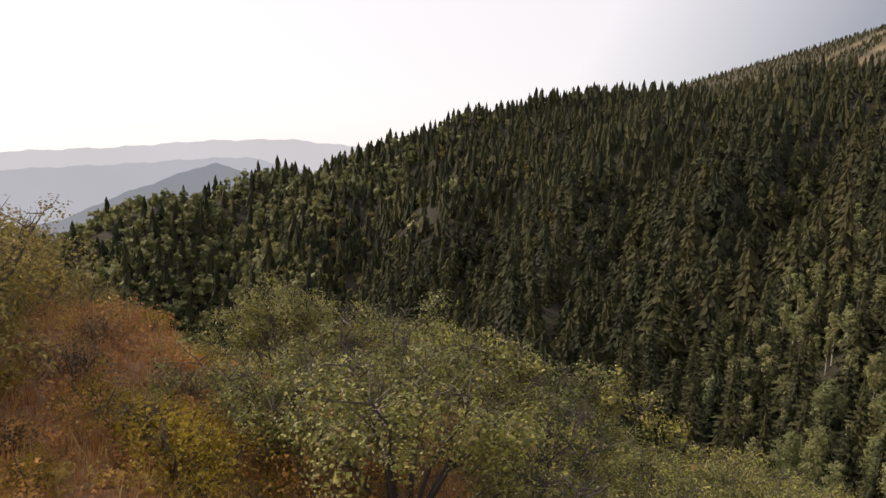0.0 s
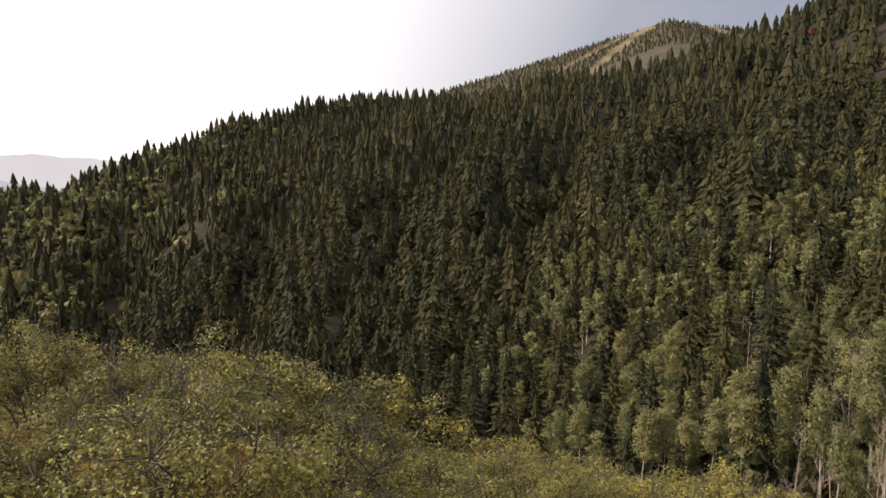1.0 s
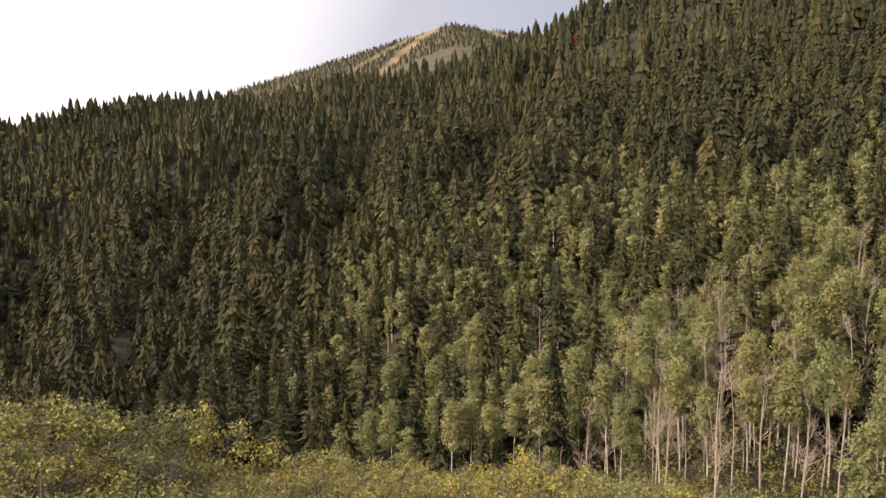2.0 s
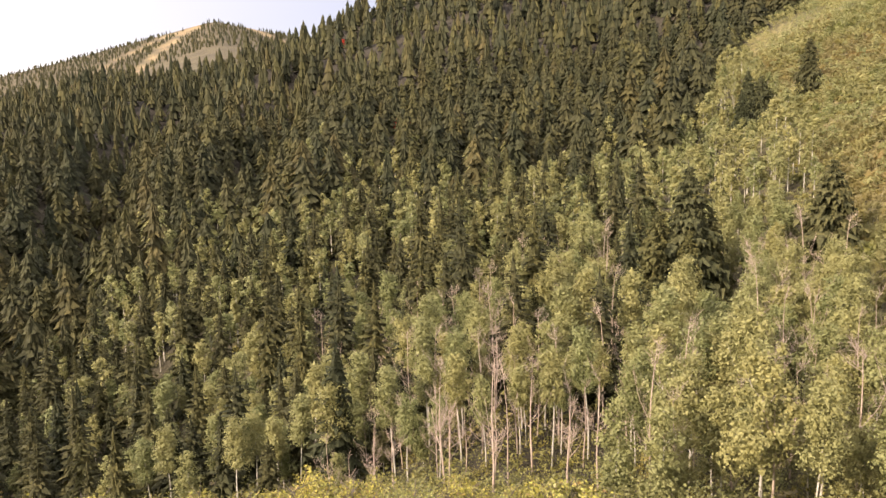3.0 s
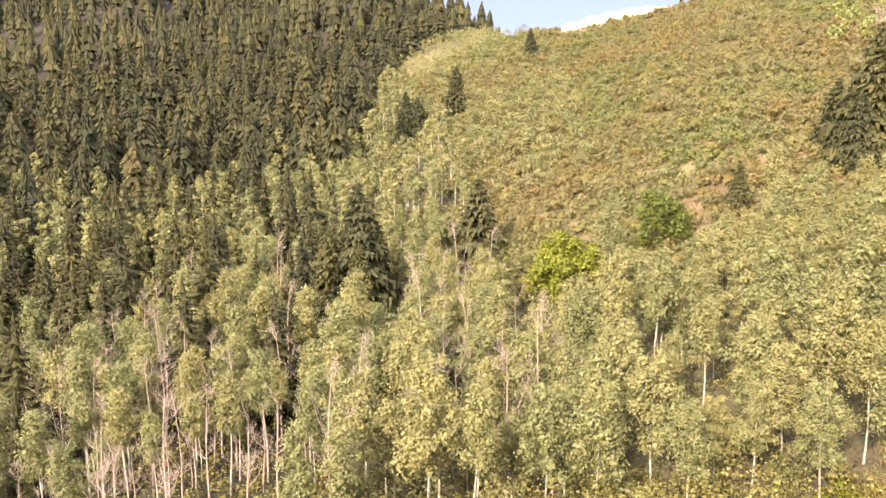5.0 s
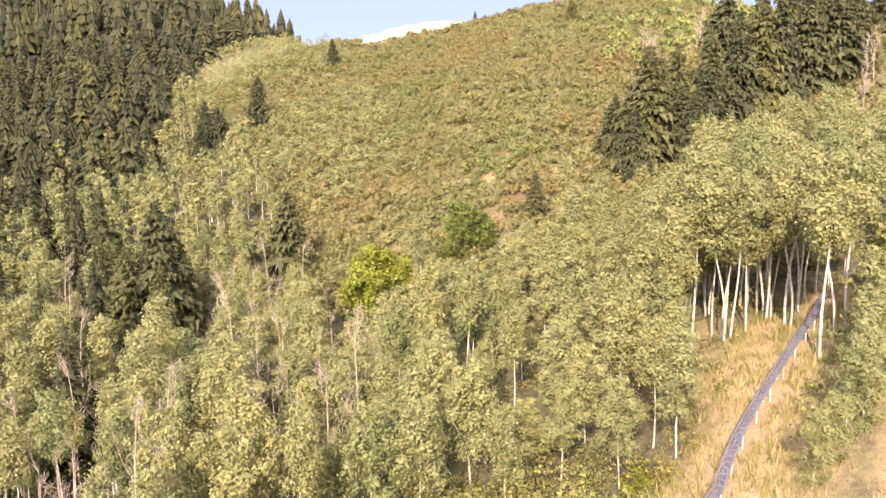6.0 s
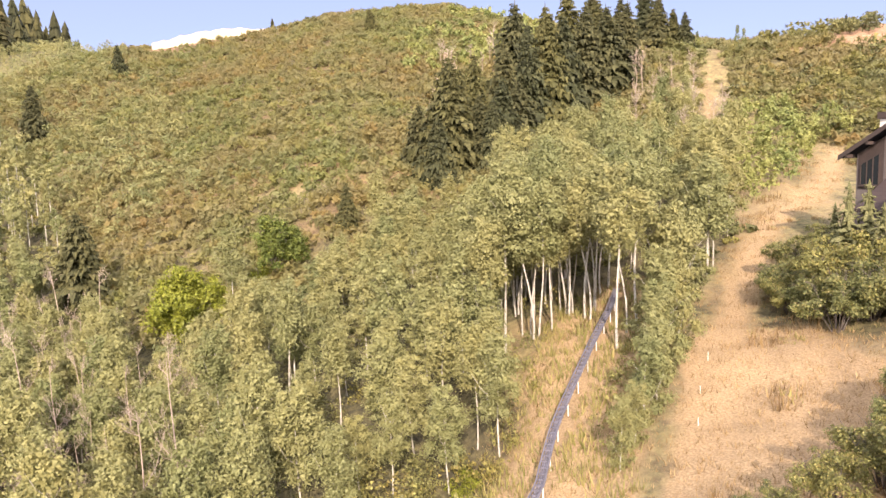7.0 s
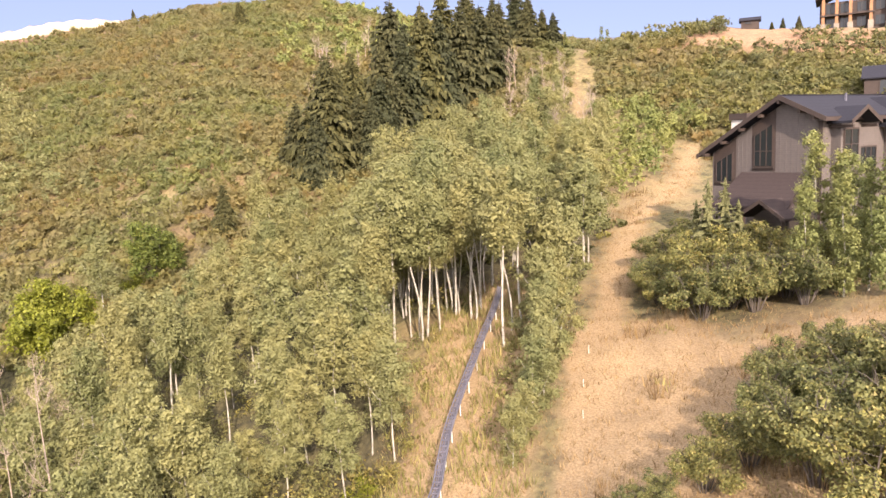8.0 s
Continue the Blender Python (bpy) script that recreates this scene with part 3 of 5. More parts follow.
def fir_arrays(rng, tall, wide, tiers, spokes, bottom=0.05, power=0.75, sprays=0):
    """A far conifer: ragged star-shaped skirts of boughs one above the other, each lapping over the next."""
    V, F = [], []
    lop, lop_way = rng.uniform(0.05, 0.2), rng.uniform(0, 6.28)
    step = (1 - bottom) / tiers
    for k in range(tiers):
        u = bottom + step * (k + rng.uniform(-0.15, 0.15))
        R = wide * max(0.03, 1 - u) ** power * min(1.0, 0.72 + (u - bottom) * 2.0) * rng.uniform(0.82, 1.14)
        top = min(1.0, u + step * rng.uniform(1.7, 2.3)) * tall
        k0, a0 = len(V), rng.uniform(0, 6.28)
        V.append((0, 0, top))
        for q in range(spokes):
            a = a0 + 2 * math.pi * (q + rng.uniform(-0.25, 0.25)) / spokes
            r = R * rng.uniform(0.72, 1.2) * (1 + lop * math.cos(a - lop_way))
            V.append((r * math.cos(a), r * math.sin(a), u * tall - r * rng.uniform(0.05, 0.4)))
            b = a + math.pi / spokes * rng.uniform(0.7, 1.3)
            r = R * rng.uniform(0.48, 0.68)
            V.append((r * math.cos(b), r * math.sin(b), u * tall + R * rng.uniform(0.02, 0.2)))
        m = 2 * spokes
        for q in range(m):
            F.append((k0, k0 + 1 + q, k0 + 1 + (q + 1) % m))
        for q in range(sprays):
            a = rng.uniform(0, 6.28)
            f = rng.uniform(0.45, 0.95)
            r, z = R * f, top + (u * tall - top) * f
            h, w = rng.uniform(0.25, 0.5) * R + 0.15, rng.uniform(0.12, 0.24) * R + 0.08
            k1 = len(V)
            V += [(r * math.cos(a), r * math.sin(a), z + 0.2 * h), ((r + h) * math.cos(a) - w * math.sin(a), (r + h) * math.sin(a) + w * math.cos(a), z - h * 0.7),
                  ((r + h * 0.8) * math.cos(a) + w * math.sin(a), (r + h * 0.8) * math.sin(a) - w * math.cos(a), z - h)]
            F.append((k1, k1 + 1, k1 + 2))
    return np.array(V, float), np.array(F)


def shrub_arrays(rng, wide, tall, count, size, stems=7, twigs=0, flat=3, clumps=2, cored=0.4, airy=False):
    """Stems and foliage of a many-stemmed bush."""
    branches, cents, rads = [], [], []
    for i in range(stems):
        a = 2 * math.pi * (i + rng.uniform(-0.3, 0.3)) / stems
        out = wide * rng.uniform(0.2, 0.85)
        top = tall * rng.uniform(0.6, 1.0) * (1 - 0.25 * (out / wide))
        p0 = np.array([0.12 * math.cos(a), 0.12 * math.sin(a), -0.3])
        p1 = np.array([out * 0.45 * math.cos(a), out * 0.45 * math.sin(a), top * 0.45])
        p2 = np.array([out * 0.8 * math.cos(a + 0.15), out * 0.8 * math.sin(a + 0.15), top * 0.8])
        p3 = np.array([out * math.cos(a), out * math.sin(a), top])
        g = min(1.0, tall / 2.6)
        wood = [tube([p0, p1, p2, p3], [0.05 * g, 0.035 * g, 0.022 * g, 0.008 * g], 5)]
        for _ in range(twigs):
            q0 = p1 + (p3 - p1) * rng.uniform(0, 1)
            q1 = q0 + np.array([rng.uniform(-1, 1), rng.uniform(-1, 1), rng.uniform(0.0, 1.1)]) * 0.19 * tall
            qm = (q0 + q1) / 2 + rng.normal(size=3) * 0.06
            wood.append(tube([q0, qm, q1], [0.016 * g, 0.010 * g, 0.004], 4))
        branches.append(join(wood))
        for k in range(clumps):
            rr = wide * rng.uniform(0.22, 0.36) * (1.3 if clumps < 3 else 0.6 if airy else 1.0)
            v = 1.0 - (0.3 if airy else 0.5) * k / max(1, clumps - 1) if clumps > 1 else 0.85
            c = np.array([out * math.cos(a), out * math.sin(a), top * v - rr * 0.45]) + rng.normal(size=3) * wide * np.array([0.16, 0.16, 0.05])
            cents.append(c)
            rads.append((rr, rr, rr * rng.uniform(0.65, 0.95)))
    if not airy:
        cents.append(np.array([0, 0, tall * 0.62]))
        rads.append((wide * 0.45, wide * 0.45, tall * 0.34))
    return branches, lobes(cents, rads, count, size, rng, 0.6, flat, cored, jitter=0.4)


def make_plant(name, trunk, branches, leaf, bark, leafmat, label, category, group="", crown="crown", stem="branch"):
    root = new(name)
    root.empty_display_size = 0.3
    if trunk is not None:
        part("trunk", sheet("trunk", *trunk, bark), root)
    for b in branches:
        part(stem, sheet(stem, *b, bark), root)
    if leaf is not None:
        part(crown, sheet(crown, *leaf, leafmat, False), root)
    return tagged(root, label, category, group)


def put(template, spots, rng, low=0.85, high=1.15, sink=0.1, stretch=0.1):
    """Stands copies of a plant at the given spots: x, y and an optional size."""
    for s in spots:
        x, y = s[0], s[1]
        k = s[2] if len(s) > 2 else rng.uniform(low, high)
        m = Matrix.LocRotScale((x, y, float(height(x, y)[0]) - sink), Euler((0, 0, rng.uniform(0, 6.28))), (k, k, k * rng.uniform(1 - stretch, 1 + stretch)))
        copy_thing(template, m)


def clear(template):
    """Takes away a pattern plant once its copies stand."""
    for o in (*template.children_recursive, template):
        bpy.data.objects.remove(o)


def spread(rng, b0, b1, d0, d1, gap, keep=None, tries=40000):
    """Evenly uneven spots in a stretch of land, at least about one gap apart."""
    area = radians(b1 - b0) * (d1 * d1 - d0 * d0) / 2
    n = int(min(tries, area / (gap * gap) * 1.9))
    d = np.sqrt(rng.uniform(d0 * d0, d1 * d1, n))
    b = np.radians(rng.uniform(b0, b1, n))
    x, y = d * np.sin(b), d * np.cos(b)
    if keep is not None:
        ok = keep(x, y)
        x, y = x[ok], y[ok]
    cells, out = {}, []
    for px, py in zip(x, y):
        c = (int(px // gap), int(py // gap))
        if any((px - q[0]) ** 2 + (py - q[1]) ** 2 < gap * gap * 0.7 for i in (-1, 0, 1) for j in (-1, 0, 1) for q in cells.get((c[0] + i, c[1] + j), ())):
            continue
        cells.setdefault(c, []).append((px, py))
        out.append((px, py))
    return out


def thicket(name, patterns, spots, mat, rng, low, high, label, category, sink=0.3):
    """One joined mass of plants too many to count."""
    if not len(spots):
        return None
    XY = np.array([s[:2] for s in spots])
    Z = height(XY[:, 0], XY[:, 1]) - sink
    pick = rng.randint(0, len(patterns), len(XY))
    V, F, T, k = [], [], [], 0
    for p, (pv, pf) in enumerate(patterns):
        idx = np.nonzero(pick == p)[0]
        if not len(idx):
            continue
        a, s = rng.uniform(0, 6.28, len(idx)), rng.uniform(low, high, len(idx))
        w = s * rng.uniform(0.85, 1.2, len(idx))
        c, sn = np.cos(a), np.sin(a)
        X = (pv[None, :, 0] * c[:, None] - pv[None, :, 1] * sn[:, None]) * w[:, None] + XY[idx, 0][:, None]
        Y = (pv[None, :, 0] * sn[:, None] + pv[None, :, 1] * c[:, None]) * w[:, None] + XY[idx, 1][:, None]
        ZZ = pv[None, :, 2] * s[:, None] + Z[idx][:, None]
        V.append(np.stack([X, Y, ZZ], 2).reshape(-1, 3))
        n = len(pv)
        F.append((pf[None] + (np.arange(len(idx)) * n)[:, None, None]).reshape(-1, pf.shape[1]) + k)
        T.append(np.repeat(rng.uniform(0, 1, len(idx)), n))
        k += n * len(idx)
    me = sheet(name, np.concatenate(V), np.concatenate(F), mat, False)
    tone = me.attributes.new("tone", "FLOAT", "POINT")
    tone.data.foreach_set("value", np.concatenate(T).astype(np.float32))
    ob = new(name, me)
    return tagged(ob, label, category, kind="stuff")


def bearing_of(x, y):
    return np.degrees(np.arctan2(x, y))


# ---- conifer forest across the ravine
def stream_side(x, y):
    """Distance at which the far side of the ravine begins, by bearing."""
    b = bearing_of(x, y)
    return np.interp(b, [-30, -15, 0, 11, 25, 34, 43, 55, 70], [400, 340, 215, 140, 98, 88, 80, 70, 72])


def aspen_share(x, y):
    """How much of the wood is aspen, 0 to 1."""
    b, r = bearing_of(x, y), np.hypot(x, y)
    reach = np.interp(b, [10, 18, 22, 28, 35, 40, 46, 54, 61, 69, 72, 78], [0, 170, 215, 240, 265, 265, 232, 205, 200, 196, 260, 420])
    s = 1 / (1 + np.exp((r - reach) / 11))
    return s * np.interp(b, [10, 22, 28, 35, 45, 55, 64], [0.03, 0.12, 0.28, 0.42, 0.58, 0.72, 0.80])


def conifer_land(x, y):
    b, r = bearing_of(x, y), np.hypot(x, y)
    crest = np.interp(b, [-31, -22, -15, -8, 0, 11, 18, 25, 34, 43, 55, 70, 80], [560, 580, 630, 700, 745, 905, 855, 790, 680, 640, 690, 600, 460])
    right = np.interp(r, [180, 230, 330, 420, 480], [66, 70, 72, 79, 80])
    return (r > stream_side(x, y) - 5) & (r < crest + 25) & (b < right)


ground_mesh = bpy.data.objects["ground"].data
gx = np.empty(len(ground_mesh.vertices) * 3, np.float32)
ground_mesh.vertices.foreach_get("co", gx)
gx = gx.reshape(-1, 3)
gcol = np.empty(len(gx) * 4, np.float32)
ground_mesh.color_attributes["cover"].data.foreach_get("color", gcol)
gcol = gcol.reshape(-1, 4)
# alpha darkens the forest floor, with the conifers' shade put into its colour
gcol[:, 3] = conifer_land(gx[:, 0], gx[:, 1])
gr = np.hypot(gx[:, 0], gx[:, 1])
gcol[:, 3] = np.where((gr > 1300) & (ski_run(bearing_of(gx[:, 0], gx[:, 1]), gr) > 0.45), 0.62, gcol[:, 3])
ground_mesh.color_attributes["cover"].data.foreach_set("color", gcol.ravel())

rng = np.random.RandomState(11)
near_pat = [fir_arrays(rng, t, w, n, 9, 0.05, p, 7) for t, w, n, p in ((15, 4.3, 10, 0.72), (18, 4.7, 12, 0.68), (13, 4.2, 9, 0.75), (19, 4.8, 12, 0.7), (10, 3.6, 8, 0.75), (16, 5.0, 10, 0.62), (12, 4.3, 8, 0.6))]
far_pat = [fir_arrays(rng, t, w, 5, 6, 0.05, p) for t, w, p in ((15, 4.0, 0.68), (18, 4.3, 0.72), (12, 3.9, 0.62), (19, 4.4, 0.7), (16, 3.8, 0.75))]


RED_SPOTS = [(239.0, 219.0), (215.0, 145.8), (383.9, 407.2)]


def by_red_maple(x, y):
    """Strips kept free of conifers, long towards the camera so the red maples show."""
    hit = np.zeros(len(x), bool)
    for bx, by in RED_SPOTS:
        d = math.hypot(bx, by)
        along, across = (x * bx + y * by) / d - d, (x * by - y * bx) / d
        hit |= (along > -26) & (along < 4) & (np.abs(across) < 4.5)
    return hit


def conifer_spot(x, y):
    thin = np.interp(bearing_of(x, y), [-24, -14, -7, 0], [0.94, 0.84, 0.4, 0.0]) * np.clip((np.hypot(x, y) - 380) / 150, 0.25, 1)
    return conifer_land(x, y) & ~by_red_maple(x, y) & (RNG.uniform(size=len(x)) > aspen_share(x, y)) & (RNG.uniform(size=len(x)) > thin)


mid_spots = spread(rng, -30, 82, 80, 240, 5.6, conifer_spot, 40000) + spread(rng, -30, 82, 240, 400, 6.7, conifer_spot, 40000)
far_spots = spread(rng, -31, 82, 400, 930, 7.4, conifer_spot, 40000)
# the nearest conifers stand as trees of their own
mid_spots.sort(key=lambda s: s[0] ** 2 + s[1] ** 2)
own_conifers, mid_spots = mid_spots[:230], mid_spots[230:]
ridge_spots = spread(rng, -31, 3, 400, 760, 7.5, lambda x, y: conifer_land(x, y) & (waves(x * 0.12, y * 0.12) > np.interp(bearing_of(x, y), [-24, -12, 0], [-0.5, -0.1, 0.2])), 12000)
# oak stands added; their brown also stands in for haze over the ridge
brown_spots = spread(rng, -31, 8, 330, 720, 8.5, lambda x, y: conifer_land(x, y) & (waves(x * 0.09 + 5, y * 0.09) > 0.0), 12000)
thicket("conifer_forest", near_pat, mid_spots, FOREST_NEEDLE, rng, 0.7, 1.35, "dark green spruce and fir forest on the steep far slope", "forest")
thicket("conifer_forest", far_pat, far_spots, FOREST_NEEDLE, rng, 0.75, 1.35, "dark conifer forest covering the ridge to its crest", "forest")
peak_spots = spread(rng, 8, 46, 1750, 2520, 13, lambda x, y: (ski_run(bearing_of(x, y), np.hypot(x, y)) > 0.7) & ((bearing_of(x, y) < 30) | (RNG.uniform(size=len(x)) < 0.55)), 16000)
thicket("conifer_forest", [fir_arrays(rng, 20, 6.5, 3, 5)], peak_spots, FOREST_NEEDLE, rng, 0.4, 0.75, "far forest on the bare-topped mountain", "forest")

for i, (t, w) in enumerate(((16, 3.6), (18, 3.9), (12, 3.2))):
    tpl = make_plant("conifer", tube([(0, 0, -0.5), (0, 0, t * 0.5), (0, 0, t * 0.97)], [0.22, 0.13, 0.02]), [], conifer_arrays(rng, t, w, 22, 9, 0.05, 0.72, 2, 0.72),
                     BARK_DARK, SHADE_NEEDLE, "tall dark green spruce among aspens on the slope", "conifer tree", "conifers of the ravine")
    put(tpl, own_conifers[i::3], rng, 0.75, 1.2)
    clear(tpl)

# ---- large single conifers
BIG = [(110.0, 42.0, 0.92), (107.0, 45.2, 0.66), (112.5, 39.2, 0.6), (106.5, 40.4, 0.55), (126.6, 25.6, 0.74), (222.5, 52.4, 0.68), (268.0, 36.3, 0.42), (241.0, -43.4, 0.34), (299.0, -16.0, 0.2), (110.5, -15.0, 0.31),
       (124.0, -35.6, 0.86), (127, -38, 0.72), (129.5, -42, 0.74), (121.5, -32.5, 0.5), (124.2, -41.0, 0.62), (133, -40, 0.7), (133.5, -32.3, 0.46), (133, -49, 0.72), (137.1, -60.1, 0.86), (139, -64, 0.8), (141.4, -70, 0.88), (136, -55, 0.8), (144, -76, 0.76),
       (145.7, -82, 0.64), (150, -70, 0.85), (152, -78, 0.8), (148, -64, 0.82), (156, -86, 0.62), (150, -58, 0.85), (158, -80, 0.76), (*polar(110.0, 131), 0.66), (*polar(111.1, 134), 0.6), (*polar(109.2, 128), 0.5), (*polar(104.4, 130), 0.5),
       (209, 61, 0.6), (204, 64, 0.52), (214, 66, 0.6), (*polar(138.6, 211), 0.09), (*polar(139.3, 212), 0.13), (*polar(140.3, 211), 0.15), (*polar(132.3, 212), 0.12), (*polar(133.7, 212), 0.15), (*polar(122.6, 188), 0.42), (*polar(121.6, 186), 0.5), (*polar(120.6, 190), 0.6), (*polar(123.4, 187), 0.36)]
big_conifers = [make_plant("conifer", tube([(0, 0, -0.5), (0, 0, 12), (0, 0, 24)], [0.36, 0.2, 0.03], 8), [], conifer_arrays(rng, 24.5, w, 40, 14, 0.04, 0.7, 8, 0.58), BARK_DARK, NEEDLE,
                           "big dark spruce with drooping boughs standing above the aspens", "conifer tree", "single spruces") for w in (6.8, 7.6, 6.2)]
for i, s in enumerate(BIG):
    put(big_conifers[i % 3], [s], rng, stretch=0.1)
for tpl in big_conifers:
    clear(tpl)

# ---- aspens
def by_big_conifer(x, y):
    """Ground kept free of aspens round the big conifers and maples, longer towards the camera so they show."""
    hit = np.zeros(len(x), bool)
    for bx, by, k in (*BIG, (99.5, 8.9, 0.85), (104.8, -4.0, 0.7)):
        d = math.hypot(bx, by)
        along, across = (x * bx + y * by) / d - d, (x * by - y * bx) / d
        hit |= (along > -max(30 * k, 17)) & (along < 4) & (np.abs(across) < 7.5 * k)
    return hit


def aspen_land(x, y):
    b, r = bearing_of(x, y), np.hypot(x, y)
    near = np.interp(b, [10, 25, 34, 43, 55, 70, 86, 97, 106, 111], [150, 96, 80, 64, 52, 47, 45, 44, 43, 43])
    far = np.interp(b, [70, 76, 80, 84, 90, 97, 102, 108, 112, 118, 127], [330, 200, 104, 98, 98, 88, 102, 104, 116, 124, 172])
    keep = (r > near) & (r < far) & ~open_grass(x, y) & ~by_big_conifer(x, y)
    return keep & ~near_line(x, y, TRACK, 3.6) & ~near_line(x, y, FIELD, 7.5) & ((b < 115) | (r > 70)) & ~((b > 109) & (r < 70) & (r > 52)) & (b < np.interp(r, [60, 76, 91, 104, 112, 175], [125, 125.8, 127.2, 126.5, 124.3, 124.3])) & ~near_line(x, y, CLEARED, 2.4) & ~near_line(x, y, PATH, 3.0)


def aspen_spot(x, y):
    b, r = bearing_of(x, y), np.hypot(x, y)
    left = conifer_land(x, y) & (RNG.uniform(size=len(x)) < aspen_share(x, y)) & aspen_land(x, y)
    right = (b > 64) & ~conifer_land(x, y) & aspen_land(x, y)
    return left | right


aspen_spots = spread(rng, 12, 71, 44, 92, 3.1, aspen_spot, 60000) + spread(rng, 71, 134, 44, 92, 3.2, aspen_spot, 60000) + spread(rng, 12, 134, 92, 330, 3.8, aspen_spot, 60000)
# shade in the gaps between aspens painted into the ground by the same alpha
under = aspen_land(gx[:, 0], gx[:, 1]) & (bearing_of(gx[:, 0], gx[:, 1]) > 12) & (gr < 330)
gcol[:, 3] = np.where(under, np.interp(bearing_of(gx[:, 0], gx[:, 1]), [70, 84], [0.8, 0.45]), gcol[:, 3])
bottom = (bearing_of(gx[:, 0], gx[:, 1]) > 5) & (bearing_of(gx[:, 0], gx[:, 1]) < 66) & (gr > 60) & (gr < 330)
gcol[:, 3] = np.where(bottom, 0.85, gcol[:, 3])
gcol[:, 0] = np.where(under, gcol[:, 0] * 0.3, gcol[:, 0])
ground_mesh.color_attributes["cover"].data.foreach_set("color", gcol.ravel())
aspen_spots.sort(key=lambda s: s[0] ** 2 + s[1] ** 2)
own, rest = aspen_spots[:298], aspen_spots[298:]
kinds = [(12.5, 2500, 0.165, 24), (12.0, 3500, 0.17, 28), (13.5, 2500, 0.165, 24), (10.5, 3400, 0.165, 28), (11.5, 2200, 0.165, 22), (10.5, 2800, 0.165, 26)]
# bushy young ones low on the slope, tall ones with bare stems towards the ravine
own_kind = [rng.choice([1, 3, 3, 0, 1]) if bearing_of(x, y) > 71 else rng.choice([0, 5, 2, 4, 2] if math.hypot(x, y) > 66 else [5, 5, 5, 0]) for x, y in own]
for i, (t, n, s, c) in enumerate(kinds):
    trunk, branches, leaf = aspen_arrays(rng, t, n, s, slim=(0.66, 0.98, 0.62, 1.05, 0.58, 0.82)[i], crown_from=(0.52, 0.42, 0.57, 0.38, 0.60, 0.32)[i], clumps=c)
    tpl = make_plant("aspen", trunk, branches, leaf, BARK_WHITE, ASPEN_LEAF, "slender white-barked aspen with grey-green autumn leaves", "aspen tree", "aspens in the ravine")
    mine = [s for s, q in zip(own, own_kind) if q == i]
    put(tpl, [(x, y, rng.uniform(0.72, 1.2) * float(np.interp(bearing_of(x, y), [74, 84, 104, 112], [1, 0.84, 0.86, 1]))) for x, y in mine], rng)
    clear(tpl)
wood_pat, leaf_pat = [], []
for t in (13.0, 15.0, 11.5, 12.5, 14.0):
    trunk, branches, leaf = aspen_arrays(rng, t * 0.94, 460, 0.34, crown_from=0.48, slim=0.68, clumps=14)
    wood_pat.append(tube([(0, 0, -0.5), (0, 0, t * 0.45), (0, 0, t * 0.75)], [0.15, 0.11, 0.05], 4))
    leaf_pat.append(leaf)
thicket("aspen_wood", [shrub_arrays(rng, 3.6, 9.0, 60, 1.5, 4)[1], shrub_arrays(rng, 3.0, 11.0, 60, 1.4, 4)[1]], ridge_spots, ASPEN_MASS, rng, 0.9, 1.5, "pale yellow-green aspen stands along the ridge", "aspen wood")
thicket("scrub_oak", [shrub_arrays(rng, 3.2, 7.0, 50, 1.4, 4)[1], shrub_arrays(rng, 2.8, 8.5, 50, 1.3, 4)[1]], brown_spots, SCRUB_LEAF, rng, 0.8, 1.4, "olive-brown oak stands between the conifers of the ridge", "scrub")
seed = rng.randint(1 << 30)
close, rest = rest[:190], rest[190:]
thicket("aspen_wood", leaf_pat, rest, ASPEN_MASS, np.random.RandomState(seed), 0.75, 1.15, "grey-green aspen crowns covering the slope", "aspen wood")
thicket("aspen_trunks", wood_pat, rest, BARK_WHITE, np.random.RandomState(seed), 0.75, 1.15, "pale aspen trunks under the crowns", "aspen wood")
close_pat = [aspen_arrays(rng, t, 1500, 0.21, crown_from=0.45, slim=g, clumps=22) for t, g in ((11.0, 0.8), (12.5, 0.7), (9.5, 0.9))]
thicket("aspen_wood", [p[2] for p in close_pat], close, ASPEN_MASS, np.random.RandomState(seed), 0.7, 1.1, "dense leafy aspen crowns halfway up the slope", "aspen wood")
thicket("aspen_trunks", [p[0] for p in close_pat], close, BARK_WHITE, np.random.RandomState(seed), 0.7, 1.1, "white aspen stems halfway up the slope", "aspen wood")

under_spots = spread(rng, 12, 130, 44, 190, 2.5, lambda x, y: (aspen_spot(x, y) & (RNG.uniform(size=len(x)) < np.interp(bearing_of(x, y), [55, 70, 76], [0.25, 0.35, 0.4]))) | ((bearing_of(x, y) > 104) & (np.hypot(x, y) < 80) & (np.hypot(x, y) > 44) & (bearing_of(x, y) < 123) & ~near_line(x, y, TRACK, 3.2) & ~near_line(x, y, FIELD, 7.0) & ~near_line(x, y, PATH, 3.6)), 40000)
under_near = [s for s in under_spots if math.hypot(*s) < 78]
under_far = [s for s in under_spots if math.hypot(*s) >= 78]
thicket("undergrowth", [shrub_arrays(rng, 1.5, h, 210, 0.2, 4, cored=0)[1] for h in (1.3, 2.0, 2.6)], under_near, OAK_MASS, rng, 0.6, 1.15, "leafy undergrowth of shrubs and saplings below the aspens", "undergrowth")
thicket("undergrowth", [shrub_arrays(rng, 1.6, h, 40, 0.5, 3, clumps=1)[1] for h in (1.5, 2.2)], under_far, OAK_MASS, rng, 0.6, 1.2, "shrubs and saplings under the farther aspens", "undergrowth")

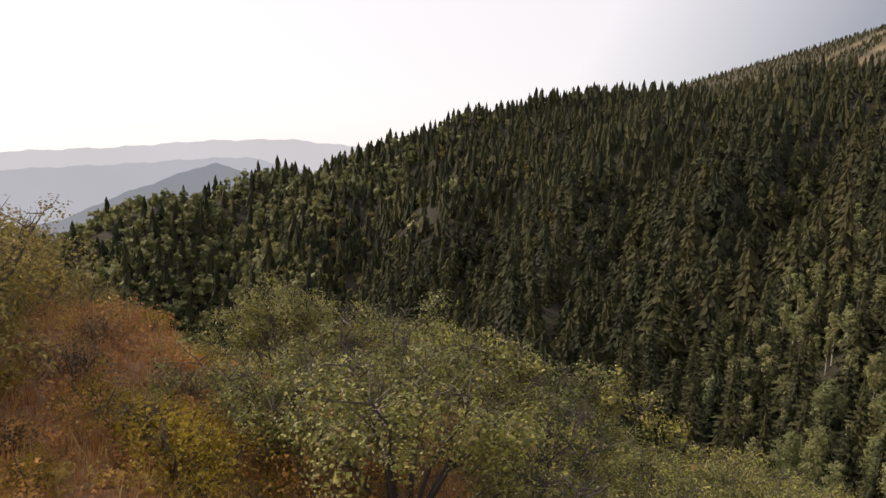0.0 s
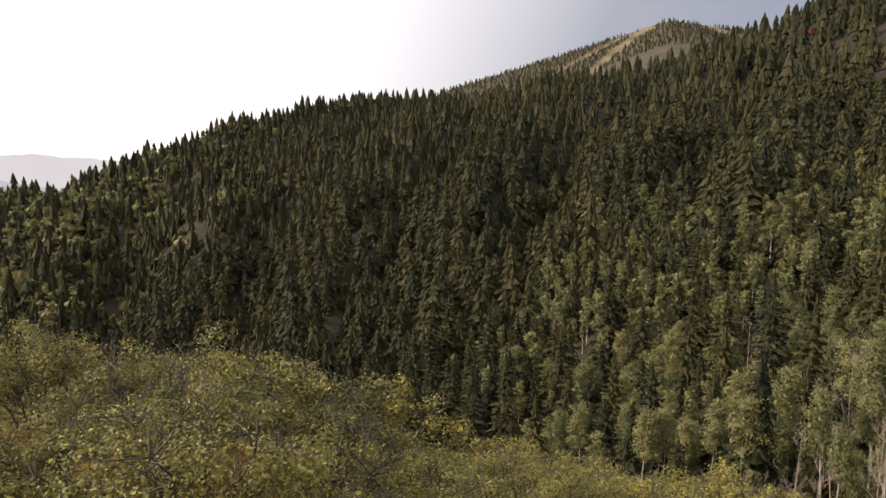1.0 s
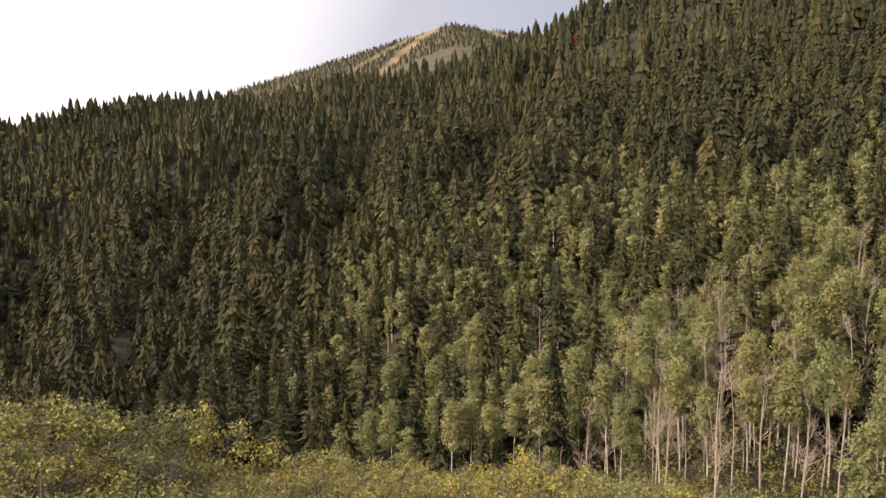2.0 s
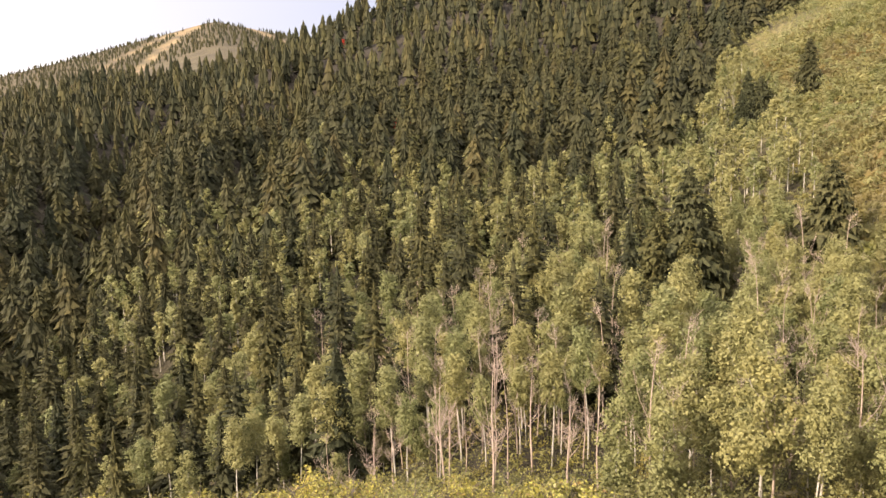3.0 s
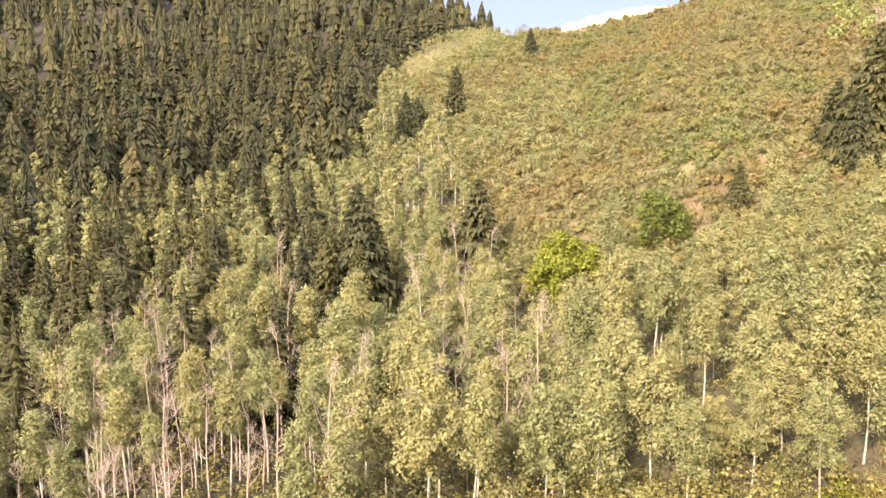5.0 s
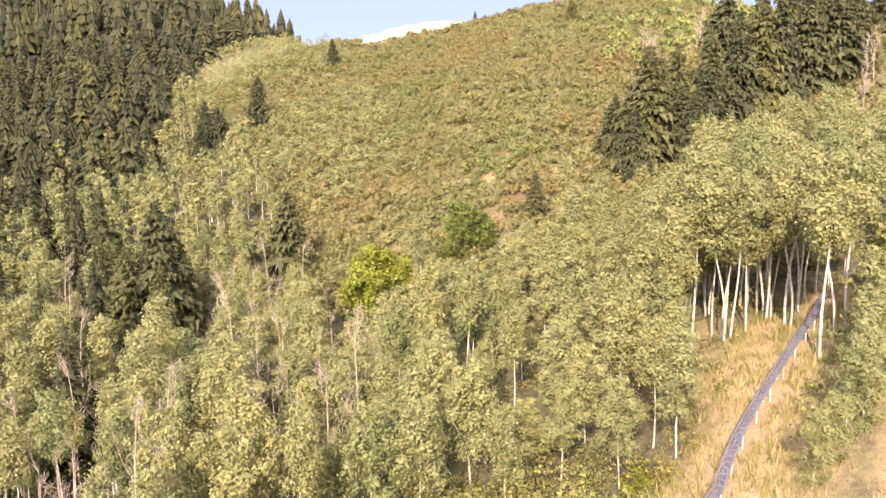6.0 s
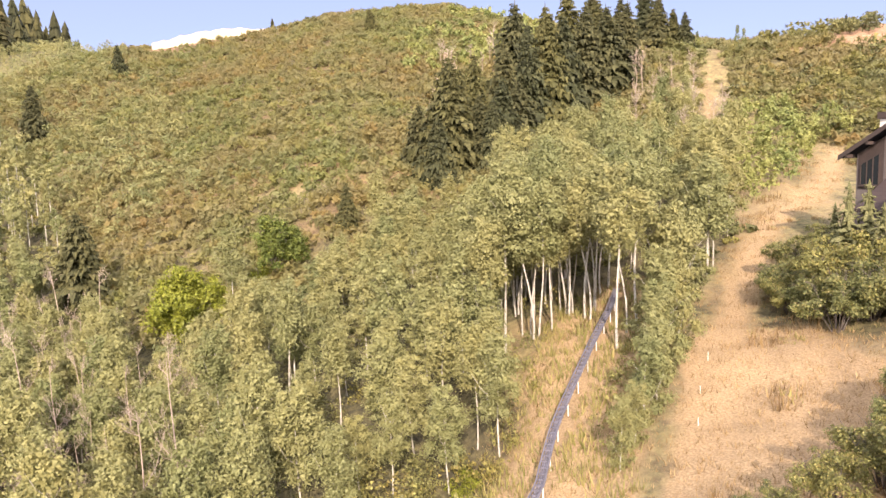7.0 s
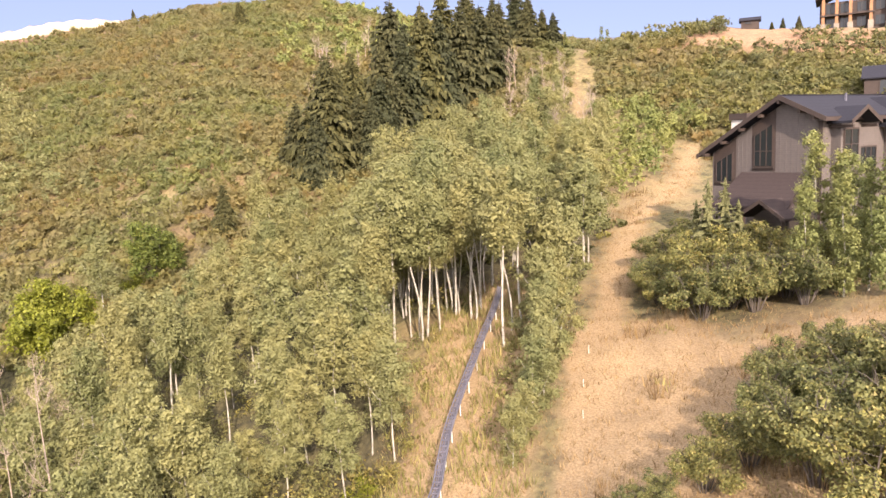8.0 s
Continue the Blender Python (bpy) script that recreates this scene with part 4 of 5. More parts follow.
foot = lambda b: np.interp(b, [10, 25, 34, 43, 55, 70, 86, 97, 106, 111], [150, 96, 80, 64, 52, 47, 45, 44, 43, 43])
foot_spots = spread(rng, 22, 104, 38, 106, 2.3, lambda x, y: (np.hypot(x, y) > foot(bearing_of(x, y)) - 9) & (np.hypot(x, y) < foot(bearing_of(x, y)) + 4) & ~open_grass(x, y), 30000)
foot_spots += spread(rng, 84, 108, 44, 58, 4.2, lambda x, y: aspen_land(x, y) & ~near_line(x, y, TRACK, 4.0), 30000)
thicket("scrub_oak", [shrub_arrays(rng, 1.9, h, 260, 0.21, 6, cored=0)[1] for h in (2.6, 3.4, 4.2)], foot_spots, OAK_MASS, rng, 0.7, 1.2, "tall yellow-green shrubs at the foot of the aspens", "scrub")

shade_spots = spread(rng, 2, 66, 75, 260, 3.4, lambda x, y: conifer_land(x, y) | (np.hypot(x, y) > stream_side(x, y) - 12), 20000)
thicket("undergrowth", [shrub_arrays(rng, 1.9, h, 60, 0.42, 4, cored=0)[1] for h in (1.6, 2.4, 3.2)], shade_spots, HILL_OAK, rng, 0.7, 1.3, "dark shrubs and saplings between the conifers", "undergrowth")

# low green saplings filling the strip kept clear for the view of the maple
own_rng = np.random.RandomState(77)
thicket("undergrowth", [shrub_arrays(own_rng, 1.7, h, 240, 0.21, 5, cored=0.2)[1] for h in (1.6, 2.2, 2.8)], spread(own_rng, 79.5, 90.5, 68, 96, 2.0), ASPEN_MASS, own_rng, 0.7, 1.2, "shoulder-high green saplings in front of the lime-green maple", "undergrowth")

# bare and dying trees between the aspens
bare_spots = spread(rng, 40, 86, 48, 125, 3.8, lambda x, y: aspen_land(x, y) & (RNG.uniform(size=len(x)) < np.interp(bearing_of(x, y), [40, 50, 76, 86], [0.5, 1.0, 1.0, 0.3])))
rng.shuffle(bare_spots)
bare_spots = bare_spots[:290]
for i, t in enumerate((11.0, 13.0, 9.0)):
    trunk, branches, leaf = aspen_arrays(rng, t, 0, 0.2, bare=True)
    tpl = make_plant("bare_aspen", trunk, branches, None, BARK_DEAD, None, "leafless pinkish-grey dead aspen with fine branches", "bare tree", "dead aspens")
    put(tpl, bare_spots[i::3], rng, 0.8, 1.15)
    clear(tpl)

# ---- scrub oak on the round hill and the slopes above the house
def scrub_land(x, y):
    b, r = bearing_of(x, y), np.hypot(x, y)
    first = np.interp(b, [76, 80, 84, 90, 97, 106, 112, 127, 133, 140, 152], [215, 104, 96, 95, 85, 98, 116, 160, 135, 100, 95])
    last = np.interp(b, [72, 80, 86, 97, 106, 115, 124, 130, 135, 152], [315, 312, 306, 296, 296, 285, 250, 200, 178, 178])
    return (r > first) & (r < last) & ~near_line(x, y, PATH, 2.6) & ~near_line(x, y, CLEARED, 3.0) & ~((b > 84.3) & (b < 92.5) & (r > 292))


scrub_spots = spread(rng, 72, 152, 66, 315, 1.95, scrub_land, 60000)
scrub_pat = [shrub_arrays(rng, 2.0, h, 84, 0.34, 3, clumps=1, cored=0.45)[1] for h in (1.4, 1.9, 1.2, 1.6)]
thicket("scrub_oak", scrub_pat, scrub_spots, SCRUB_LEAF, rng, 0.95, 1.7, "olive and rust scrub oak covering the round hill", "scrub")

# taller oak on the slope under the terrace
bank_spots = spread(rng, 125, 153, 118, 192, 3.0, lambda x, y: ~near_line(x, y, PATH, 4.5) & ~near_line(x, y, CLEARED, 3.5) & (np.hypot(x, y) > np.interp(bearing_of(x, y), [125, 133, 140, 152], [158, 138, 108, 108])) & (np.hypot(x, y) < np.where(bearing_of(x, y) < 134.4, 171, 184) + 4 * waves(x * 0.25, y * 0.25)), 30000)
bank_spots += spread(rng, 128.6, 135.2, 191, 206, 2.6) + spread(rng, 140, 153, 190, 194, 2.8)
thicket("hillside_oak", [shrub_arrays(rng, 2.0, h, 130, 0.38, 6, clumps=2)[1] for h in (2.4, 3.0, 3.6)], bank_spots, HILL_OAK, rng, 0.7, 1.25, "green and brown scrub oak below the bare terrace bank", "scrub")

YOUNG_ASPEN = leaf_material("young_aspen_leaf", [(0.0, (0.17, 0.19, 0.066)), (0.5, (0.215, 0.232, 0.080)), (1.0, (0.26, 0.268, 0.095))], ASPEN_TONES, 0.2, toned=True, shade_grain=6.0, depth=0.3)
crest_spots = spread(rng, 103, 116, 195, 275, 4.2, lambda x, y: waves(x * 0.2, y * 0.2) > -0.15)
thicket("aspen_thicket", [shrub_arrays(rng, 2.2, h, 130, 0.5, 5)[1] for h in (3.5, 4.5)], crest_spots, YOUNG_ASPEN, rng, 0.7, 1.2, "bright green young aspens near the top of the hill", "thicket")
left_spots = spread(rng, 71, 91, 150, 440, 4.4, lambda x, y: bearing_of(x, y) < 93 - np.hypot(x, y) * 0.035)
thicket("aspen_thicket", [shrub_arrays(rng, 2.2, h, 220, 0.35, 5, cored=0)[1] for h in (4.5, 6.0)], left_spots, ASPEN_MASS, rng, 0.8, 1.3, "pale green young aspens beside the scrub hill", "thicket")
young_spots = spread(rng, 124.6, 134, 100, 150, 3.4, lambda x, y: (bearing_of(x, y) < np.interp(np.hypot(x, y), [100, 114, 140, 176], [128.4, 131.0, 134.0, 134.6])) & ~near_line(x, y, CLEARED, 1.9) & ~near_line(x, y, PATH, 3.2))
thicket("aspen_thicket", [shrub_arrays(rng, 2.3, h, 420, 0.27, 5, clumps=3)[1] for h in (5.0, 6.5, 7.5)], young_spots, YOUNG_ASPEN, rng, 0.75, 1.2, "fresh green young aspens beside the cleared strip", "thicket")
trunk, branches, leaf = aspen_arrays(rng, 8.0, 0, 0.2, bare=True)
tpl = make_plant("bare_aspen", trunk, branches, None, BARK_DEAD, None, "thin leafless grey aspen on the scrub hill", "bare tree", "dead aspens of the hill")
put(tpl, spread(rng, 104.5, 112.5, 140, 205, 7.0)[:22] + spread(rng, 119.6, 124.2, 122, 165, 4.0)[:26] + spread(rng, 125.2, 126.6, 118, 150, 4.0)[:8], rng, 0.8, 1.35)
clear(tpl)

# ---- near scrub oaks with leaves that can be told apart
def near_scrub(x, y):
    b, r = bearing_of(x, y), np.hypot(x, y)
    return ~near_line(x, y, TRAIL, 2.3) & ((b > np.interp(r, [8, 13, 18, 25], [-12.5, -14.5, -18, -21])) | (r > 34)) & (r > np.interp(b, [-50, -30, -16, 0, 15, 40, 60], [9, 9.5, 10, 11, 11, 14, 18]))


rng = np.random.RandomState(41)
near_spots = spread(rng, -45, 62, 9, 38, 2.35, near_scrub)
near_spots.sort(key=lambda s: s[0] ** 2 + s[1] ** 2)
for group, leaf_size, many, corners in ((near_spots[:26], 0.060, 1.7, 4), (near_spots[26:58], 0.082, 1.15, 4), (near_spots[58:], 0.15, 0.5, 3)):
    for i, (w, h, n) in enumerate(((2.1, 3.3, 6200), (1.9, 2.8, 5600), (2.2, 3.7, 6800))):
        branches, leaf = shrub_arrays(rng, w, h, int(n * many * (0.62 if i == 1 else 1.0)), leaf_size, 12 if i == 1 else 10, (22 if i == 1 else 14) if corners == 4 else 5, corners, 7, 0.12, True)
        tpl = make_plant("scrub_oak_bush", None, branches, leaf, BARK_DARK, OAK_LEAF, "scrub oak bush with small sunlit olive leaves and grey twigs", "bush", "scrub oaks on the near slope", "foliage", "stem")
        put(tpl, [(x, y, rng.uniform(0.82, 1.12) * float(np.interp(bearing_of(x, y), [-17, -9, -3, 8, 16], [0.82, 0.95, 1.08, 1.14, 1.0]))) for x, y in group[i::3]], rng)
        clear(tpl)


# drying bushes at the head of the spur
RUSTY_OAK = leaf_material("rusty_oak_leaf", [(0.0, (0.14, 0.11, 0.055)), (0.45, (0.26, 0.21, 0.09)), (0.8, (0.34, 0.29, 0.11)), (1.0, (0.38, 0.25, 0.11))], [(0.0, (0.9, 0.95, 1.0)), (0.6, (1.05, 1.05, 0.9)), (1.0, (1.2, 1.15, 0.75))], 0.45)
for i, (w, h) in enumerate(((1.8, 3.3), (2.0, 3.0))):
    branches, leaf = shrub_arrays(rng, w, h, 4600, 0.085, 9, 9, 4, 4, 0, False)
    tpl = make_plant("scrub_oak_bush", None, branches, leaf, BARK_DARK, RUSTY_OAK, "brown drying scrub oak bush with many bare twigs", "bush", "drying oaks on the spur", "foliage", "stem")
    put(tpl, [(*polar(b, d), k) for b, d, k in ((-34.6, 15.5, 1.0), (-36.5, 13.6, 1.0), (-32.6, 19.5, 1.0), (-28.6, 24.5, 0.62), (-33.6, 18.0, 1.0), (-35.5, 16.0, 1.0), (-26.6, 27.0, 0.55), (-25.0, 28.0, 0.5), (-23.4, 29.0, 0.5), (-31.0, 24.0, 0.9), (-38, 11.5, 0.9), (-30.0, 26.0, 0.8))[i::2]], rng)
    clear(tpl)


def ravine_scrub(x, y):
    b, r = bearing_of(x, y), np.hypot(x, y)
    return ~open_grass(x, y) & (r < np.interp(b, [-30, 0, 70, 86, 110, 126], [430, stream_low, 90, 60, 48, 44])) & ((b < 10) | (r < 48) | (r < stream_side(x, y) + 12))


stream_low = 300
mid_scrub = spread(rng, -15, 126, 36, 105, 2.7, ravine_scrub, 60000)
thicket("scrub_oak", [shrub_arrays(rng, 1.9, h, 200, 0.25, 5, cored=0)[1] for h in (1.9, 2.8, 2.3)], mid_scrub, OAK_MASS, rng, 0.7, 1.25, "green and yellow scrub running down into the ravine", "scrub")
low_scrub = spread(rng, -15, 60, 105, 250, 3.6, ravine_scrub, 60000)
thicket("scrub_oak", [shrub_arrays(rng, 2.1, h, 60, 0.5, 3)[1] for h in (2.0, 2.6)], low_scrub, OAK_MASS, rng, 0.9, 1.6, "scrub along the bottom of the ravine", "scrub")

# bushes by the meadow
MEADOW_BUSH = [(44.5, -43.0, 1.5), (41.5, -42.5, 1.35), (47, -46, 1.4), (43.0, -47.5, 1.5), (39.5, -46.0, 1.3), (49.5, -48.5, 1.2), (46.0, -50.0, 1.4), (42.3, -40.2, 1.2), (39.2, -42.4, 1.25), (46.3, -41.6, 1.1), (36.8, -44.8, 1.2), (50.6, -45.6, 1.1),
               (20.5, -25.5, 1.2), (17.5, -24.5, 1.3), (22.5, -29.5, 1.3), (18.5, -29.0, 1.4), (24.8, -34.0, 1.15), (21.0, -34.0, 1.4), (16.0, -29.5, 1.3), (*polar(129.6, 66.5), 1.0), (*polar(130.4, 63.5), 0.9), (*polar(130.6, 72), 1.0), (*polar(132.4, 80), 0.9), (*polar(133.2, 61), 1.0), (*polar(129.5, 31.0), 0.55), (*polar(133.2, 32.6), 0.75), (*polar(136.5, 34.5), 0.95), (*polar(138.6, 38.5), 1.0), (*polar(139.2, 42.5), 0.95), (*polar(142.2, 46.5), 0.9), (*polar(126.6, 30.0), 0.45), (26.5, -38.0, 0.8), (22.6, -38.5, 1.2), (*polar(137.6, 60), 1.0), (*polar(139.8, 61.5), 1.0), (*polar(141.8, 64), 1.0), (*polar(143.8, 67), 1.0), (*polar(135.0, 59.5), 0.8), (*polar(133.2, 61), 0.75)]
branches, leaf = shrub_arrays(rng, 2.4, 3.6, 7600, 0.115, 10, 12, 3, 7, 0.15, True)
tpl = make_plant("scrub_oak_bush", None, branches, leaf, BARK_DARK, DARK_OAK, "broad dark green oak bush beside the golden meadow", "bush", "bushes by the meadow", "foliage", "stem")
put(tpl, MEADOW_BUSH, rng)
clear(tpl)
GREEN_LEAF = leaf_material("green_maple_leaf", [(0.0, (0.085, 0.115, 0.028)), (0.6, (0.13, 0.165, 0.038)), (1.0, (0.18, 0.205, 0.05))], None, 0.35, shade_grain=6.0)
branches, leaf = shrub_arrays(own_rng, 2.9, 8.6, 3600, 0.24, 8, 4, 3, 6)
tpl = make_plant("maple", None, branches, leaf, BARK_DARK, GREEN_LEAF, "rounded deep green maple at the edge of the scrub", "maple tree", "bright maples")
put(tpl, [(104.8, -4.0, 1.15), (106.5, -6.5, 0.85)], own_rng)
clear(tpl)
EDGE = [(47.5, -28.5, 0.75), (46.0, -29.6, 0.7), (43.0, -26.4, 0.62), (40.8, -24.4, 0.55), (38.8, -22.6, 0.5), (50.5, -31.5, 0.85), (44.5, -27.6, 0.6), (36.9, -20.9, 0.42), (35.2, -19.0, 0.4), (39.6, -23.9, 0.5), (53.5, -34.5, 0.9), (56, -37, 0.9), (49, -30.8, 0.7)]
EDGE = [(x, y, k * 1.2) for x, y, k in EDGE]
trunk, branches, leaf = aspen_arrays(rng, 9.0, 3000, 0.18, crown_from=0.12, slim=1.25, clumps=20)
tpl = make_plant("aspen", trunk, branches, leaf, BARK_WHITE, ASPEN_LEAF, "young leafy aspen between the coaster track and meadow", "aspen tree", "young aspens by the track")
put(tpl, EDGE, rng)
clear(tpl)
grove_rng = np.random.RandomState(21)
GROVE = [polar(108.6 + 0.24 * i + grove_rng.uniform(-0.5, 0.5), grove_rng.uniform(60, 76)) for i in range(44)]
GROVE += [polar(118.3, 56.0), polar(118.9, 58.5), polar(119.7, 59.5), polar(118.6, 62.0)]
GROVE = [(x, y, grove_rng.uniform(0.7, 1.0)) for x, y in GROVE if line_near(np.array([x]), np.array([y]), TRACK)[0] > 1.4]
for i, (tall, sway, start) in enumerate(((16.5, 1.0, 0.60), (15.5, 2.6, 0.55), (17.0, 1.8, 0.62))):
    trunk, branches, leaf = aspen_arrays(rng, tall, 3300, 0.185, crown_from=start, slim=0.8, clumps=15, sway=sway)
    tpl = make_plant("aspen", trunk, branches, leaf, BARK_WHITE, ASPEN_LEAF, "tall aspen with a long bare white trunk at the grove's edge", "aspen tree", "tall aspens of the grove")
    put(tpl, GROVE[i::3], rng)
    clear(tpl)
FRESH_LEAF = leaf_material("fresh_aspen_leaf", [(0.0, (0.15, 0.165, 0.06)), (0.5, (0.20, 0.212, 0.078)), (1.0, (0.25, 0.252, 0.095))], ASPEN_TONES, 0.2, shade_grain=9.0, depth=0.3)
trunk, branches, leaf = aspen_arrays(rng, 11.0, 3000, 0.15, crown_from=0.12, slim=0.55, clumps=30)
tpl = make_plant("aspen", trunk, branches, leaf, BARK_WHITE, FRESH_LEAF, "slim leafy aspen planted in front of the house", "aspen tree", "aspens by the house")
put(tpl, [(*polar(145.6, 58), 1.0), (*polar(143.0, 58), 0.85), (*polar(140.6, 59), 0.8), (*polar(141.2, 64), 1.05), (*polar(142.6, 63), 0.95), (*polar(143.6, 62), 1.0), (*polar(144.6, 60), 0.9), (*polar(140.4, 66), 0.6), (*polar(126.9, 186), 0.5), (*polar(127.4, 187), 0.46), (*polar(124.3, 186), 0.4)], rng)
clear(tpl)
tpl = make_plant("conifer", tube([(0, 0, -0.5), (0, 0, 4), (0, 0, 8)], [0.14, 0.08, 0.02]), [], conifer_arrays(rng, 8.5, 2.2, 16, 9, 0.04, 0.8, 2), BARK_DARK, BLUE_NEEDLE,
                 "young grey-green spruce beside the house", "conifer tree", "young spruces by the house")
put(tpl, [(*polar(134.0, 66), 1.0), (*polar(136.1, 65), 0.92), (*polar(135.2, 67), 0.95), (*polar(133.2, 67), 0.8), (*polar(137.3, 63), 0.5), (*polar(144.4, 64), 0.95), (*polar(145.6, 67), 0.9), (*polar(134.6, 63), 0.42), (*polar(135.6, 64), 0.6), (*polar(136.4, 63), 0.55), (*polar(133.6, 62), 0.36), (26.0, -27.6, 0.38)], rng)
clear(tpl)
LIME = [(99.3, 9.0, 1.25), (100.5, 7.0, 1.05), (106.0, -2.2, 0.5), (*polar(76.5, 100), 0.6), (150, -52, 0.5), (44.6, -13.0, 0.42)]
branches, leaf = shrub_arrays(rng, 4.0, 8.3, 4200, 0.27, 9, 2, 3, 5)
tpl = make_plant("maple", None, branches, leaf, BARK_DARK, LIME_LEAF, "bright lime-green maple, rounded and dense", "maple tree", "bright maples")
put(tpl, LIME, rng, sink=2.0)
clear(tpl)
branches, leaf = shrub_arrays(rng, 3.2, 6.5, 500, 0.6, 6)
tpl = make_plant("maple", None, branches, leaf, BARK_DARK, RED_LEAF, "small scarlet autumn maple between dark conifers", "maple tree", "red maples")
put(tpl, [(*s, k) for s, k in zip(RED_SPOTS, (1.3, 0.8, 1.2))], rng, sink=0.5)
clear(tpl)


# ---- grass
def tuft_arrays(rng, blades, tall, wide, slim=0.05):
    a = rng.uniform(0, 6.28, blades)
    r = wide * np.sqrt(rng.uniform(0, 1, blades))
    base = np.stack([r * np.cos(a), r * np.sin(a), np.full(blades, -0.05)], 1)
    h = tall * rng.uniform(0.5, 1.15, blades)
    lean = rng.normal(size=(blades, 2)) * 0.28 * h[:, None]
    side = np.stack([-np.sin(a * 3), np.cos(a * 3), np.zeros(blades)], 1) * (0.008 + slim * h[:, None])
    tip = base + np.stack([lean[:, 0], lean[:, 1], h], 1)
    V = np.stack([base - side, base + side, tip], 1).reshape(-1, 3)
    return V, np.arange(3 * blades).reshape(-1, 3)


meadow_spots = spread(rng, 100, 152, 24, 150, 0.66, lambda x, y: (open_grass(x, y) | near_line(x, y, TRACK, 6.0) | ((bearing_of(x, y) > 114) & (np.hypot(x, y) < 64) & (RNG.uniform(size=len(x)) < 0.6))) & ~near_line(x, y, TRACK, 0.5), 200000)
thicket("meadow_grass", [tuft_arrays(rng, 12, h, 0.4) for h in (0.35, 0.5, 0.28)], meadow_spots, DRY_GRASS, rng, 0.7, 1.3, "golden dry grass of the mown slope", "grass", 0.0)
GREEN_GRASS = leaf_material("green_grass", [(0.0, (0.15, 0.15, 0.05)), (0.6, (0.25, 0.235, 0.085)), (1.0, (0.36, 0.30, 0.14))], None, 0.3, 0.8)
DULL_GRASS = leaf_material("dull_grass", [(0.0, (0.12, 0.075, 0.04)), (0.6, (0.22, 0.15, 0.075)), (1.0, (0.34, 0.24, 0.12))], None, 0.3, 0.8)
patch_spots = spread(rng, 102, 150, 24, 140, 0.7, lambda x, y: (open_grass(x, y) | near_line(x, y, PATH, 5.0) | near_line(x, y, FIELD, 8.0)) & (waves(x * 0.55 + 3, y * 0.55) > 0.2) & ~near_line(x, y, TRACK, 0.7), 90000)
thicket("meadow_weeds", [tuft_arrays(rng, 14, h, 0.45) for h in (0.4, 0.6, 0.8)], [p for i, p in enumerate(patch_spots) if i % 3], DULL_GRASS, rng, 0.6, 1.3, "brown seed heads and weeds in the mown slope", "weeds", 0.0)
thicket("meadow_grass", [tuft_arrays(rng, 14, h, 0.45) for h in (0.3, 0.5)], patch_spots[::3], GREEN_GRASS, rng, 0.6, 1.3, "patches of yellow-green grass in the mown slope", "grass", 0.0)
track_spots = spread(rng, 100, 120, 30, 72, 0.6, lambda x, y: near_line(x, y, TRACK, 5.5) & ~near_line(x, y, TRACK, 0.6) & (waves(x * 0.8, y * 0.8) > -0.5), 90000)
thicket("track_grass", [tuft_arrays(rng, 14, h, 0.4) for h in (0.4, 0.6, 0.8)], track_spots, GREEN_GRASS, rng, 0.7, 1.4, "yellow-green uncut grass beside the coaster track", "grass", 0.0)
slope_spots = spread(rng, -48, 4, 6, 32, 0.42, None, 60000)
thicket("autumn_grass", [tuft_arrays(rng, 26, h, 0.3, 0.02) for h in (0.3, 0.5, 0.22)], slope_spots, RUST_GRASS, rng, 0.6, 1.4, "rust and ochre autumn grass and weeds on the spur", "grass", 0.0)
WEED_LEAF = leaf_material("autumn_weed_leaf", [(0.0, (0.6, 0.6, 0.6)), (1.0, (1.0, 1.0, 1.0))], [(0.0, (0.28, 0.16, 0.085)), (0.3, (0.46, 0.22, 0.09)), (0.6, (0.62, 0.32, 0.11)), (0.8, (0.66, 0.44, 0.11)), (1.0, (0.34, 0.29, 0.10))], 0.35, toned=True)
weed_spots = spread(rng, -50, 6, 5, 33, 0.6, lambda x, y: (line_near(x, y, TRAIL) < 7.5) & (line_near(x, y, TRAIL) > 0.25 + 0.35 * waves(x * 2, y * 2)), 60000)
thicket("autumn_weeds", [shrub_arrays(rng, 0.42, h, 170, 0.055, 5, 0, 3, 2, 0)[1] for h in (0.35, 0.55, 0.8)], weed_spots, WEED_LEAF, rng, 0.6, 1.35, "rust, ochre and brown autumn weeds along the spur", "weeds", 0.05)
GOLD_LEAF = leaf_material("gold_leaf", [(0.0, (0.20, 0.13, 0.02)), (0.5, (0.38, 0.27, 0.03)), (1.0, (0.50, 0.38, 0.06))], None, 0.4)
branches, leaf = shrub_arrays(rng, 0.7, 0.9, 1300, 0.042, 8, 3, 4, 3, 0.1)
tpl = make_plant("rabbitbrush", None, branches, leaf, BARK_DARK, GOLD_LEAF, "low golden-yellow rabbitbrush among rusty grass", "bush", "golden bushes on the spur", "foliage", "stem")
put(tpl, [(*polar(-20, 10.8), 1.4), (*polar(-22, 11.5), 1.3), (*polar(-18.4, 11.2), 1.25), (*polar(-24, 12.4), 1.1), (*polar(-21, 12.6), 1.2), (*polar(-26, 13.5), 1.0), (-2.2, 8.6, 1.1), (-3.2, 9.4, 0.9), (-1.4, 9.3, 1.0), (-4.1, 10.6, 0.8), (-2.6, 11.0, 0.7), (-1.9, 7.8, 1.0), (-7.6, 12.2, 0.8), (-6.0, 18.0, 0.9), (-9.5, 15.5, 0.8), (-4.0, 8.4, 0.7), (-5.4, 9.2, 0.8), (-3.6, 13.5, 0.8), (-8.4, 20.5, 0.9), (-4.6, 16.5, 0.7)], rng)
